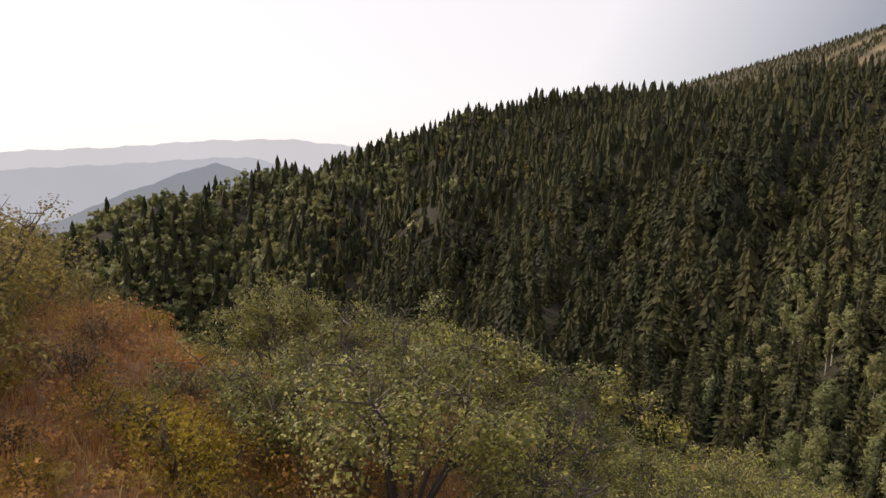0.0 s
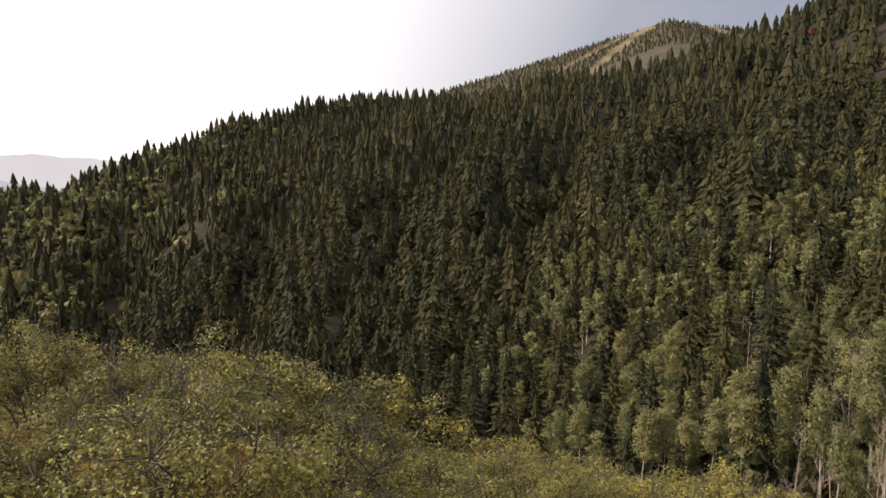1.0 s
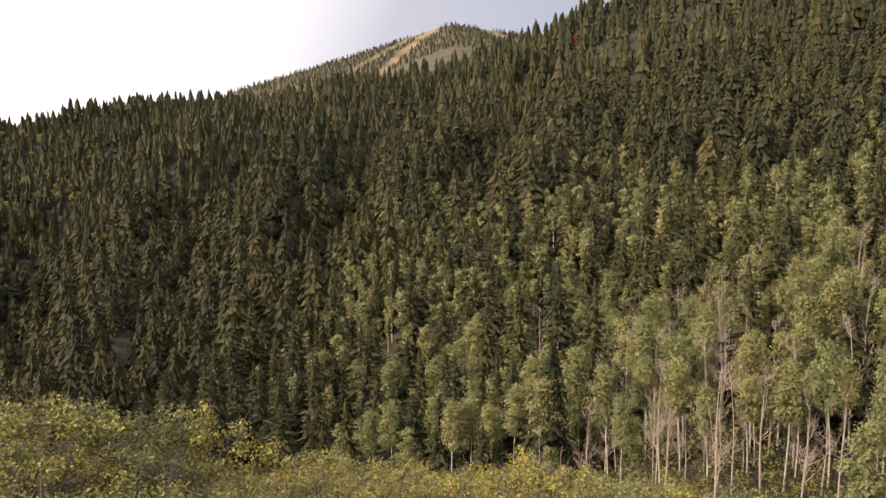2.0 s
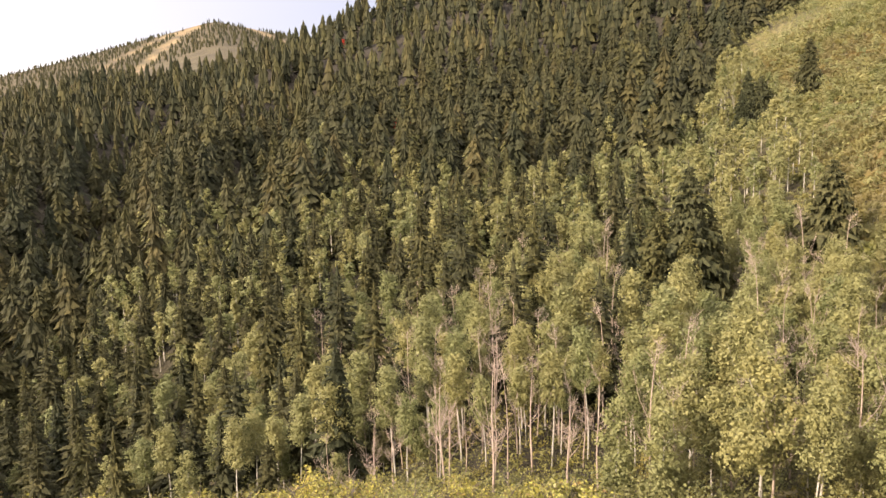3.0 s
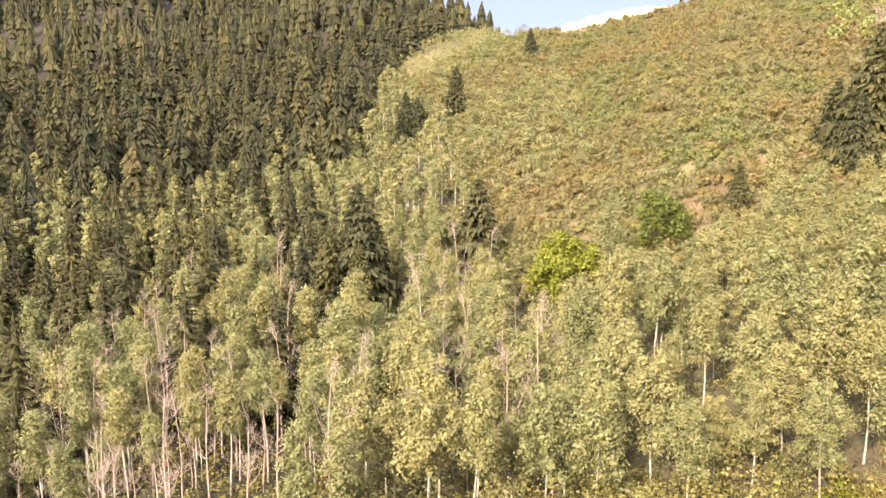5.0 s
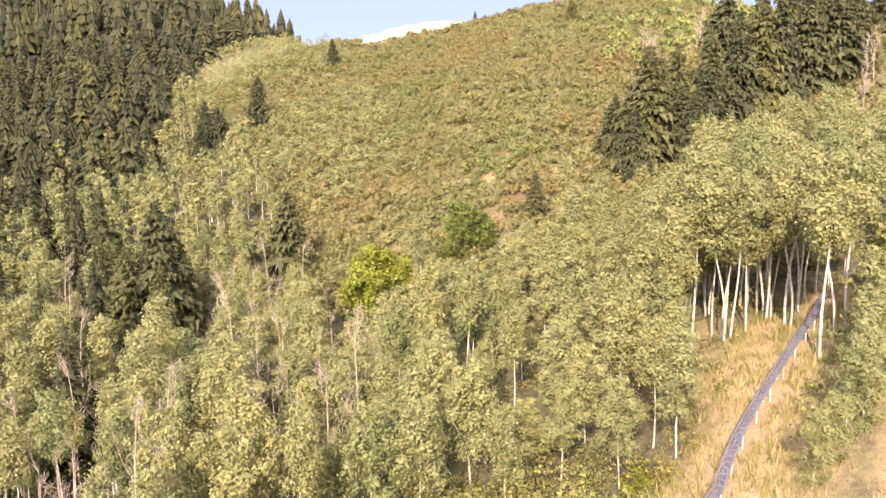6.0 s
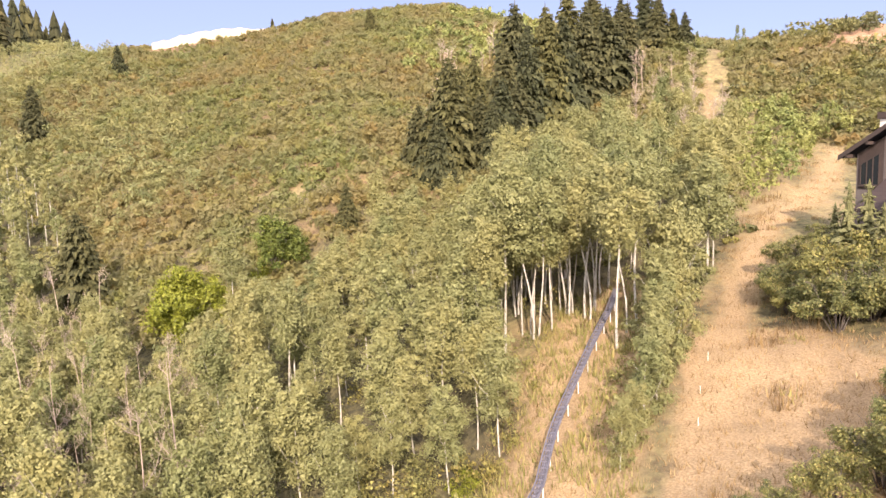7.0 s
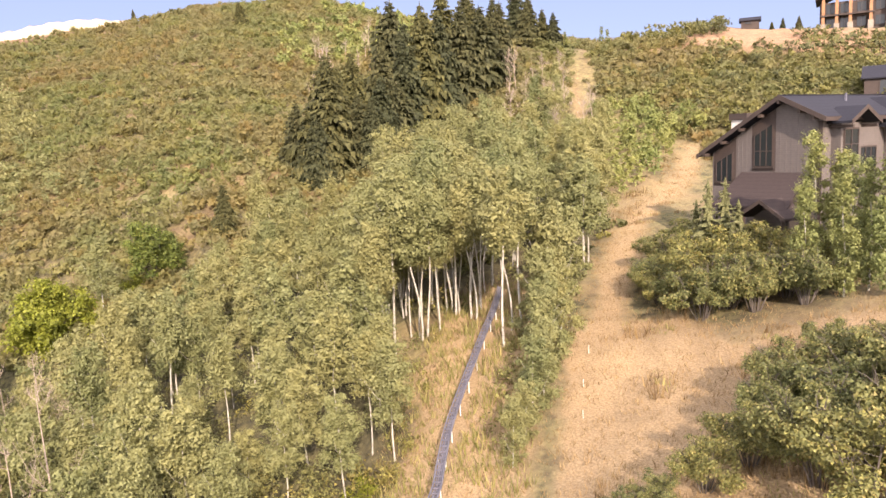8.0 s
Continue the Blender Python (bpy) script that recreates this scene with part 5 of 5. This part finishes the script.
clear(tpl)

SAGE_LEAF = leaf_material("sage_leaf", [(0.0, (0.10, 0.075, 0.045)), (0.6, (0.19, 0.15, 0.09)), (1.0, (0.27, 0.20, 0.12))], None, 0.3)
branches, leaf = shrub_arrays(rng, 0.8, 1.0, 1100, 0.045, 8, 4, 4, 3, 0.1)
tpl = make_plant("dry_bush", None, branches, leaf, BARK_DARK, SAGE_LEAF, "low brown drying bush on the grassy spur", "bush", "drying bushes on the spur", "foliage", "stem")
put(tpl, [(-4.8, 11.4, 0.9), (-6.3, 10.2, 0.8), (-7.0, 13.6, 1.0), (-8.2, 17.2, 1.0), (-5.2, 14.6, 0.9), (-3.0, 12.4, 0.8), (-9.0, 12.0, 1.0), (-6.4, 21.0, 1.0), (-2.7, 10.0, 0.6), (-10.5, 18.5, 1.1), (-7.8, 9.0, 0.9)], rng)
clear(tpl)

# ---------------------------------------------------------------- built things
def plain(name, colour, rough=0.6, metal=0.0, fine=20.0, bump=0.1):
    m, n, l, p = material(name)
    t = noise_node(n, l, fine, 5)
    big = noise_node(n, l, fine * 0.06, 4)
    r = ramp(n, [(0.3, tuple(c * 0.8 for c in colour)), (0.7, tuple(min(1, c * 1.15) for c in colour))])
    l.new(t.outputs[0], r.inputs[0])
    r2 = ramp(n, [(0.35, (0.85, 0.85, 0.85)), (0.65, (1.1, 1.08, 1.05))])
    l.new(big.outputs[0], r2.inputs[0])
    l.new(mix_rgb(n, l, 1.0, r.outputs[0], r2.outputs[0], "MULTIPLY"), p.inputs["Base Color"])
    p.inputs["Roughness"].default_value, p.inputs["Metallic"].default_value = rough, metal
    bp = n.new("ShaderNodeBump")
    bp.inputs["Strength"].default_value = bump
    l.new(t.outputs[0], bp.inputs["Height"])
    l.new(bp.outputs[0], p.inputs["Normal"])
    return m


def banded(name, colour, gap, rough=0.7, dark=0.6, axis=2):
    """Boards or shingle courses: even bands, the laps' shadow painted as a dark edge, and uneven tone."""
    m, n, l, p = material(name)
    tc = n.new("ShaderNodeTexCoord")
    sep = n.new("ShaderNodeSeparateXYZ")
    l.new(tc.outputs["Object"], sep.inputs[0])
    d = n.new("ShaderNodeMath")
    d.operation = "MULTIPLY"
    d.inputs[1].default_value = 1 / gap
    l.new(sep.outputs[axis], d.inputs[0])
    fr = n.new("ShaderNodeMath")
    fr.operation = "FRACT"
    l.new(d.outputs[0], fr.inputs[0])
    r = ramp(n, [(0.0, tuple(c * dark for c in colour)), (0.12, colour), (1.0, tuple(c * 1.08 for c in colour))])
    l.new(fr.outputs[0], r.inputs[0])
    t = noise_node(n, l, 3.0, 6)
    r2 = ramp(n, [(0.3, (0.92, 0.92, 0.93)), (0.7, (1.07, 1.06, 1.05))])
    l.new(t.outputs[0], r2.inputs[0])
    l.new(mix_rgb(n, l, 1.0, r.outputs[0], r2.outputs[0], "MULTIPLY"), p.inputs["Base Color"])
    p.inputs["Roughness"].default_value = rough
    p.inputs["Specular IOR Level"].default_value = 0.15
    bp = n.new("ShaderNodeBump")
    bp.inputs["Strength"].default_value = 0.5
    bp.inputs["Distance"].default_value = 0.03
    l.new(fr.outputs[0], bp.inputs["Height"])
    l.new(bp.outputs[0], p.inputs["Normal"])
    return m


STEEL = plain("galvanised_steel", (0.15, 0.15, 0.19), 0.5, 0.3)
SIDING = banded("taupe_siding", (0.125, 0.11, 0.106), 0.2, 0.75, 0.8)
TRIM = plain("brown_timber", (0.046, 0.032, 0.028), 0.75)
SLATE = banded("slate_shingle", (0.024, 0.025, 0.035), 0.3, 0.8, 0.7)
BROWN_ROOF = banded("brown_shingle", (0.044, 0.034, 0.034), 0.3, 0.85, 0.7)
STONE = plain("pale_stone", (0.55, 0.53, 0.50), 0.85, 0, 5.0, 0.5)
FOOTING = plain("field_stone", (0.26, 0.22, 0.19), 0.9, 0, 4.0, 0.6)
LOG = plain("honey_timber", (0.30, 0.15, 0.075), 0.65)
WHITE = plain("white_plastic", (0.62, 0.61, 0.58), 0.5)
GLASS, gn, gl, gp = material("window_glass")
gp.inputs["Base Color"].default_value = (0.018, 0.022, 0.026, 1)
gp.inputs["Roughness"].default_value = 0.05
gp.inputs["Specular IOR Level"].default_value = 0.5


def solid(polys, bevel=0.0):
    """A mesh from closed prisms; each is a list of points round a face and the step that thickens it."""
    bm = bmesh.new()
    for pts, step in polys:
        a = [bm.verts.new(Vector(p)) for p in pts]
        b = [bm.verts.new(Vector(p) + Vector(step)) for p in pts]
        n = len(a)
        bm.faces.new(a[::-1])
        bm.faces.new(b)
        for i in range(n):
            bm.faces.new((a[i], a[(i + 1) % n], b[(i + 1) % n], b[i]))
    bmesh.ops.recalc_face_normals(bm, faces=bm.faces)
    if bevel:
        bmesh.ops.bevel(bm, geom=bm.edges, offset=bevel, segments=1, affect="EDGES")
    return bm


def box(x0, x1, y0, y1, z0, z1):
    return ([(x0, y0, z0), (x1, y0, z0), (x1, y1, z0), (x0, y1, z0)], (0, 0, z1 - z0))


def wall_face(poly, y0, y1):
    """An upright slab: outline in x and z, from y0 to y1."""
    return ([(x, y0, z) for x, z in poly], (0, y1 - y0, 0))


def piece(name, polys, mat, parent, label="", bevel=0.0):
    bm = solid(polys, bevel)
    me = bpy.data.meshes.new(name)
    bm.to_mesh(me)
    bm.free()
    me.materials.append(mat)
    ob = new(name, me)
    ob.parent = parent
    if label:
        ob["label"] = label
    return ob


def window(parent, x0, x1, z0, z1, y, bars=1, cross=0, slope=0.0, side=False):
    """A framed window in a wall that faces -y, or +x if side is set (x0 and x1 then run along y, and y is the wall's x); slope lifts the head towards x1."""
    top = lambda x: z1 + slope * (x - x0) / (x1 - x0)
    o = 0.0
    w = piece("window", [wall_face([(x0 - 0.12, z0 - 0.12), (x1 + 0.12, z0 - 0.12), (x1 + 0.12, top(x1) + 0.14), (x0 - 0.12, top(x0) + 0.14)], o - 0.03, o + 0.02)], TRIM, parent)
    piece("pane", [wall_face([(x0, z0), (x1, z0), (x1, top(x1)), (x0, top(x0))], o - 0.045, o - 0.034)], GLASS, w, "dark reflecting glass")
    for i in range(bars + 2):
        x = x0 + (x1 - x0) * i / (bars + 1)
        piece("mullion", [wall_face([(x - 0.045, z0), (x + 0.045, z0), (x + 0.045, top(x)), (x - 0.045, top(x))], o - 0.10, o - 0.048)], TRIM, w)
    for i in range(1, cross + 1):
        z = z0 + (z1 - z0) * i / (cross + 1)
        piece("transom", [wall_face([(x0, z - 0.04), (x1, z - 0.04), (x1, z + 0.04), (x0, z + 0.04)], o - 0.095, o - 0.048)], TRIM, w)
    piece("sill", [box(x0 - 0.18, x1 + 0.18, o - 0.16, o, z0 - 0.22, z0 - 0.12)], TRIM, w)
    w.matrix_basis = Matrix.Translation((y, 0, 0)) @ Matrix.Rotation(radians(90), 4, "Z") if side else Matrix.Translation((0, y, 0))
    return w


def roof_plane(a, b, c, d, thick=0.28):
    """A sloping slab from four corners, thickened downwards."""
    return ([a, b, c, d], (0, 0, -thick))


def build_house():
    """Long mountain house: lopsided gable end facing -y, its ridge along y, bays and a cross gable on the +x side, porch roofs before the gable."""
    h = new("house")
    tagged(h, "large taupe mountain house with dark slate roofs and brown timber", "house")
    g, back = -14.0, 19.0
    left = lambda x: -0.565 * abs(x)
    piece("wall", [wall_face([(-8.1, g), (3.6, g), (3.6, -2.24), (0, -0.55), (-8.1, -5.13)], 0, 0.35)], SIDING, h, "taupe board siding of the gable")
    piece("wall", [box(-8.1, -7.75, 0.36, back - 0.36, g, -5.25)], SIDING, h)
    piece("wall", [box(3.25, 3.6, 0.36, back - 0.36, g, -2.35)], SIDING, h)
    piece("wall", [wall_face([(-8.1, g), (3.6, g), (3.6, -2.24), (0, -0.55), (-8.1, -5.13)], back - 0.35, back)], SIDING, h)
    piece("roof", [roof_plane((-9.2, -1.0, -5.2), (0.0, -1.0, 0.0), (0.0, back + 0.9, 0.0), (-9.2, back + 0.9, -5.2))], SLATE, h, "long slate-grey shingle slope")
    piece("roof", [roof_plane((0.004, -1.0, 0.0), (4.5, -1.0, -2.12), (4.5, back + 0.9, -2.12), (0.004, back + 0.9, 0.0))], SLATE, h, "slate-grey shingle slope above the bays")
    piece("ridge_cap", [box(-0.12, 0.12, -1.02, back + 0.92, 0.005, 0.07)], SLATE, h)
    piece("rake_board", [([(-9.3, -1.07, -5.66), (0.0, -1.07, -0.4), (0.0, -1.07, 0.06), (-9.3, -1.07, -5.2)], (0, 0.06, 0))], TRIM, h, "dark brown barge board")
    piece("rake_board", [([(0.006, -1.07, -0.4), (4.6, -1.07, -2.58), (4.6, -1.07, -2.12), (0.006, -1.07, 0.06)], (0, 0.06, 0))], TRIM, h)
    piece("fascia", [box(4.505, 4.56, -1.0, back + 0.9, -2.5, -2.15)], TRIM, h)
    for x in (-8.4, -6.3, -4.2, -2.1, -0.1, 2.0, 3.3):
        z = left(x) - 0.38 if x < 0 else -0.47 * x - 0.45
        piece("rafter_tail", [box(x - 0.13, x + 0.13, -1.0, -0.004, z - 0.30, z)], TRIM, h)
    piece("timber_panel", [wall_face([(-3.5, -6.9), (-0.95, -6.9), (-0.95, -1.12), (-3.5, -2.56)], -0.012, -0.002)], TRIM, h, "dark timber round the tall window")
    piece("timber_panel", [wall_face([(-7.95, -8.4), (-5.3, -8.4), (-5.3, -3.6), (-7.95, -5.08)], -0.012, -0.002)], TRIM, h, "dark timber below the low eave")
    for x in (-5.1, -4.6, -4.1, -0.5, 0.1, 0.7, 1.3, 1.9, 2.5, 3.1):
        z = (-0.565 * abs(x) if x < 0 else -0.47 * x) - 0.7
        piece("batten", [box(x - 0.03, x + 0.03, -0.03, -0.002, -7.0, z)], SIDING, h)
    window(h, -3.2, -1.25, -6.4, -3.6, -0.014, 2, 1, 1.1)
    window(h, -7.6, -5.7, -7.9, -6.1, -0.014, 2, 0, 1.0)
    window(h, -2.6, -0.9, -10.4, -8.0, 0, 2, 0)
    piece("corner_post", [box(3.3, 3.68, -0.08, -0.004, g, -2.45)], TRIM, h)
    # bay with its own little gable on the sunny side
    o = piece("bay", [box(3.604, 4.5, 1.3, 4.3, -9.4, -2.7)], SIDING, h)
    window(o, 1.75, 3.85, -5.9, -3.3, 4.5, 1, 1, side=True)
    window(o, 1.75, 3.85, -9.0, -7.3, 4.5, 1, 0, side=True)
    piece("bay_roof", [roof_plane((3.0, 2.8, -1.25), (5.9, 2.8, -1.25), (5.9, 0.6, -2.55), (3.0, 0.6, -2.55), 0.2), roof_plane((3.0, 2.804, -1.25), (5.9, 2.804, -1.25), (5.9, 5.0, -2.55), (3.0, 5.0, -2.55), 0.2)], SLATE, o)
    piece("bay_board", [([(5.904, 0.55, -2.9), (5.904, 2.8, -1.6), (5.904, 2.8, -1.2), (5.904, 0.55, -2.5)], (0.05, 0, 0)), ([(5.904, 2.81, -1.6), (5.904, 5.05, -2.9), (5.904, 5.05, -2.5), (5.904, 2.81, -1.2)], (0.05, 0, 0))], TRIM, o)
    piece("bracket", [box(3.604, 5.8, 0.9, 1.1, -3.15, -2.9)], TRIM, o)
    piece("bracket", [box(3.604, 5.8, 4.5, 4.7, -3.15, -2.9)], TRIM, o)
    # cross gable farther along
    c = piece("cross_gable", [([(3.604, 9.5, g), (3.604, 14.5, g), (3.604, 14.5, -2.9), (3.604, 12.0, -1.0), (3.604, 9.5, -2.9)], (2.0, 0, 0))], SIDING, h)
    piece("gable_roof", [roof_plane((0.7, 12.0, -0.3), (6.5, 12.0, -0.3), (6.5, 8.6, -2.95), (0.7, 8.6, -2.95)), roof_plane((0.7, 12.004, -0.3), (6.5, 12.004, -0.3), (6.5, 15.4, -2.95), (0.7, 15.4, -2.95))], SLATE, c)
    piece("gable_board", [([(6.504, 8.55, -3.35), (6.504, 12.0, -0.66), (6.504, 12.0, -0.24), (6.504, 8.55, -2.9)], (0.06, 0, 0)), ([(6.504, 12.01, -0.66), (6.504, 15.45, -3.35), (6.504, 15.45, -2.9), (6.504, 12.01, -0.24)], (0.06, 0, 0))], LOG, c)
    window(c, 10.7, 13.3, -6.2, -2.9, 5.604, 2, 1, side=True)
    window(c, 10.7, 13.3, -10.8, -8.6, 5.604, 2, 0, side=True)
    window(h, 5.7, 8.2, -7.0, -5.0, 3.6, 2, 0, side=True)
    window(h, 5.7, 8.2, -10.4, -8.4, 3.6, 2, 0, side=True)
    # porch roofs before the gable
    piece("porch_roof", [roof_plane((-4.6, -0.08, -7.0), (2.2, -0.08, -7.0), (3.6, -4.6, -9.8), (-4.4, -4.6, -9.8), 0.25)], BROWN_ROOF, h, "low brown shingle porch roof")
    piece("porch_roof", [roof_plane((2.2, -6.4, -9.0), (2.2, -3.0, -9.0), (-0.2, -3.0, -10.5), (-0.2, -6.4, -10.5), 0.22), roof_plane((2.204, -6.4, -9.0), (2.204, -3.0, -9.0), (4.6, -3.0, -10.5), (4.6, -6.4, -10.5), 0.22)], BROWN_ROOF, h, "small brown entrance gable")
    piece("porch_board", [([(-0.3, -6.46, -10.85), (2.2, -6.46, -9.3), (2.2, -6.46, -8.95), (-0.3, -6.46, -10.5)], (0, 0.055, 0)), ([(2.21, -6.46, -9.3), (4.7, -6.46, -10.85), (4.7, -6.46, -10.5), (2.21, -6.46, -8.95)], (0, 0.055, 0))], TRIM, h)
    piece("wall", [box(-4.0, 3.2, -4.0, -3.7, g, -10.1)], SIDING, h)
    for x in (0.2, 4.1):
        piece("post", [box(x - 0.14, x + 0.14, -6.1, -5.82, g, -10.6)], TRIM, h)
    ch = piece("chimney", [box(-8.0, -6.2, 2.6, 4.4, -5.4, -1.9)], STONE, h, "pale stone chimney", 0.03)
    piece("chimney_cap", [box(-8.15, -6.05, 2.45, 4.55, -1.9, -1.25)], TRIM, ch, "dark metal cap")
    piece("vent_pipe", [box(1.2, 1.36, 7.0, 7.16, -0.9, 0.1)], STEEL, h)
    return h


house = build_house()
house.matrix_world = Matrix.Translation((48.6, -56.3, 8.25)) @ Matrix.Rotation(radians(-175.0), 4, "Z")


def build_track():
    t = new("coaster_track")
    tagged(t, "grey steel mountain coaster track on short posts over golden grass", "coaster track")
    pts = []
    P = [np.array(p, float) for p in TRACK]
    for i in range(len(P) - 1):
        p0, p1, p2, p3 = P[max(i - 1, 0)], P[i], P[i + 1], P[min(i + 2, len(P) - 1)]
        for k in range(8):
            u = k / 8
            pts.append(0.5 * (2 * p1 + (p2 - p0) * u + (2 * p0 - 5 * p1 + 4 * p2 - p3) * u * u + (3 * p1 - p0 - 3 * p2 + p3) * u ** 3))
    pts = np.array(pts)
    z = height(pts[:, 0], pts[:, 1])
    z = np.convolve(np.pad(z, 6, mode="edge"), np.ones(13) / 13, mode="valid") + 0.95
    L = np.concatenate([pts, z[:, None]], 1)
    d = np.gradient(L, axis=0)
    d /= np.linalg.norm(d, axis=1)[:, None]
    side = np.stack([d[:, 1], -d[:, 0], np.zeros(len(d))], 1)
    side /= np.linalg.norm(side, axis=1)[:, None]
    for s, lift, r in ((-0.24, 0.12, 0.055), (0.24, 0.12, 0.055), (0.0, -0.12, 0.07)):
        part("rail" if lift > 0 else "spine", sheet("rail", *tube(L + side * s + np.array([0, 0, lift]), [r] * len(L), 8), STEEL), t)
    part("walkway", sheet("walkway", *join([tube(L + side * s + np.array([0, 0, -0.02]), [0.05] * len(L), 4) for s in (-0.12, 0.0, 0.12)]), STEEL), t)
    run = np.concatenate([[0], np.cumsum(np.linalg.norm(np.diff(L, axis=0), axis=1))])
    at_run = lambda q: np.array([np.interp(q, run, L[:, k]) for k in range(3)])
    side_run = lambda q: np.array([np.interp(q, run, side[:, k]) for k in range(3)])
    q, i = 0.3, 0
    while q < run[-1]:
        c, sd = at_run(q), side_run(q)
        fw = np.array([-sd[1], sd[0], 0]) * 0.05
        a = c + sd * 0.28
        b = c - sd * 0.28
        tie = [tuple(a - fw), tuple(a + fw), tuple(b + fw), tuple(b - fw)]
        piece("tie", [(tie, (0, 0, 0.07))], STEEL, t)
        if i % 5 == 0:
            gz = float(height(c[0], c[1])[0])
            for s in (-0.2, 0.2):
                f = c + sd * s
                part("post", sheet("post", *tube([(f[0], f[1], gz - 0.3), (f[0], f[1], (gz + c[2]) / 2), (f[0], f[1], c[2] - 0.12)], [0.045] * 3, 8), WHITE), t)
        q += 0.62
        i += 1
    return t


build_track()

# white marker stakes along the meadow's edge
stake = new("marker_stake")
part("post", sheet("post", *tube([(0, 0, -0.2), (0, 0, 0.5), (0, 0, 1.0)], [0.04, 0.04, 0.036], 8), WHITE), stake)
part("cap", sheet("cap", *tube([(0, 0, 0.99), (0, 0, 1.03), (0, 0, 1.06)], [0.048, 0.048, 0.015], 8), WHITE), stake)
tagged(stake, "short white marker stake in dry grass", "stake", "stakes along the meadow")
put(stake, [(39.5, -27.0, 0.6), (43.8, -30.6, 0.7), (36.5, -24.8, 0.6), (49.0, -33.3, 0.8)], np.random.RandomState(3), stretch=0.0)
clear(stake)


# ---- the terrace on the skyline
def build_lodge():
    h = new("lodge")
    tagged(h, "tall lodge of honey timber and stone on the terrace", "house")
    piece("wall", [box(-8, 8, 0, 9, -1, 6.5)], TRIM, h, "dark brown timber wall")
    for x in (-7.2, -4.2, -1.2, 3.2, 7.0):
        piece("timber_post", [box(x - 0.35, x + 0.35, -1.6, -0.9, -1, 7.2)], LOG, h)
        piece("post_footing", [box(x - 0.6, x + 0.6, -1.85, -0.65, -1, 1.2)], FOOTING, h, "grey-brown stone footing")
    piece("balcony", [box(-8, 4, -1.9, -0.004, 3.0, 3.35)], TRIM, h)
    piece("roof", [roof_plane((-9, -2.6, 7.3), (0, -2.6, 10.8), (0, 10, 10.8), (-9, 10, 7.3))], BROWN_ROOF, h)
    piece("roof", [roof_plane((0.004, -2.6, 10.8), (9, -2.6, 7.3), (9, 10, 7.3), (0.004, 10, 10.8))], BROWN_ROOF, h)
    for x in (-6.6, -3.4, 0.2, 4.2):
        window(h, x, x + 2.0, 3.8, 6.0, 0, 1, 0)
        window(h, x, x + 2.0, 0.2, 2.4, 0, 1, 0)
    return h


def build_cabin(label, w, d, tall, rise):
    h = new("cabin")
    tagged(h, label, "cabin")
    piece("wall", [box(-w / 2, w / 2, 0, d, -0.6, tall)], TRIM, h)
    piece("roof", [roof_plane((-w / 2 - 0.5, -0.5, tall), (w / 2 + 0.5, -0.5, tall), (w / 2 + 0.5, d / 2, tall + rise), (-w / 2 - 0.5, d / 2, tall + rise), 0.2)], SLATE, h)
    piece("roof", [roof_plane((-w / 2 - 0.5, d / 2 + 0.004, tall + rise), (w / 2 + 0.5, d / 2 + 0.004, tall + rise), (w / 2 + 0.5, d + 0.5, tall), (-w / 2 - 0.5, d + 0.5, tall), 0.2)], SLATE, h)
    window(h, -w * 0.3, w * 0.05, 0.8, tall - 0.5, 0, 1, 0)
    return h


def stand(ob, x, y, face, lift=0.0):
    """Stands a building on the land, its front turned to the given bearing's viewer."""
    ob.matrix_world = Matrix.Translation((x, y, float(height(x, y)[0]) + lift)) @ Matrix.Rotation(radians(-face), 4, "Z")


stand(build_lodge(), *polar(143.7, 214), 143, 0.6)


def build_road_bank():
    """The pale cut bank of a road along the brow of the round hill."""
    turns = np.radians(np.linspace(84.6, 93.2, 44))
    u = np.linspace(0, 1, 44)
    tall = 0.5 + 2.3 * np.sin(np.pi * np.clip(u * 0.9 + 0.1, 0, 1)) + 0.25 * np.sin(u * 37) + 0.15 * np.sin(u * 91)
    rows = []
    for d, k in ((-1.2, -0.15), (0.0, 0.75), (0.7, 1.0), (3.5, 1.0), (4.2, -0.4)):
        x, y = (298 + d) * np.sin(turns), (298 + d) * np.cos(turns)
        rows.append(np.stack([x, y, height(x, y) + tall * k], 1))
    n = len(turns)
    a = np.arange(n - 1)
    F = np.concatenate([np.stack([k * n + a, k * n + a + 1, (k + 1) * n + a + 1, (k + 1) * n + a], 1) for k in range(4)])
    ob = new("road_bank", sheet("road_bank", np.concatenate(rows), F, rough_material("pale_gravel", [(0.3, (0.30, 0.25, 0.19)), (0.7, (0.46, 0.40, 0.31))], 0.8, 0.95, 0.5, 6.0)))
    return tagged(ob, "pale gravel cut bank of a road along the hill's brow", "bank", kind="structure")


build_road_bank()
stand(build_cabin("small dark brown pavilion on the terrace edge", 4.2, 3.5, 1.7, 0.9), *polar(137.2, 205), 137, 0.4)
stand(build_cabin("dark grey house half hidden by shrubs below the terrace", 12, 9, 4.5, 2.4), *polar(146.5, 152), 146, -0.3)
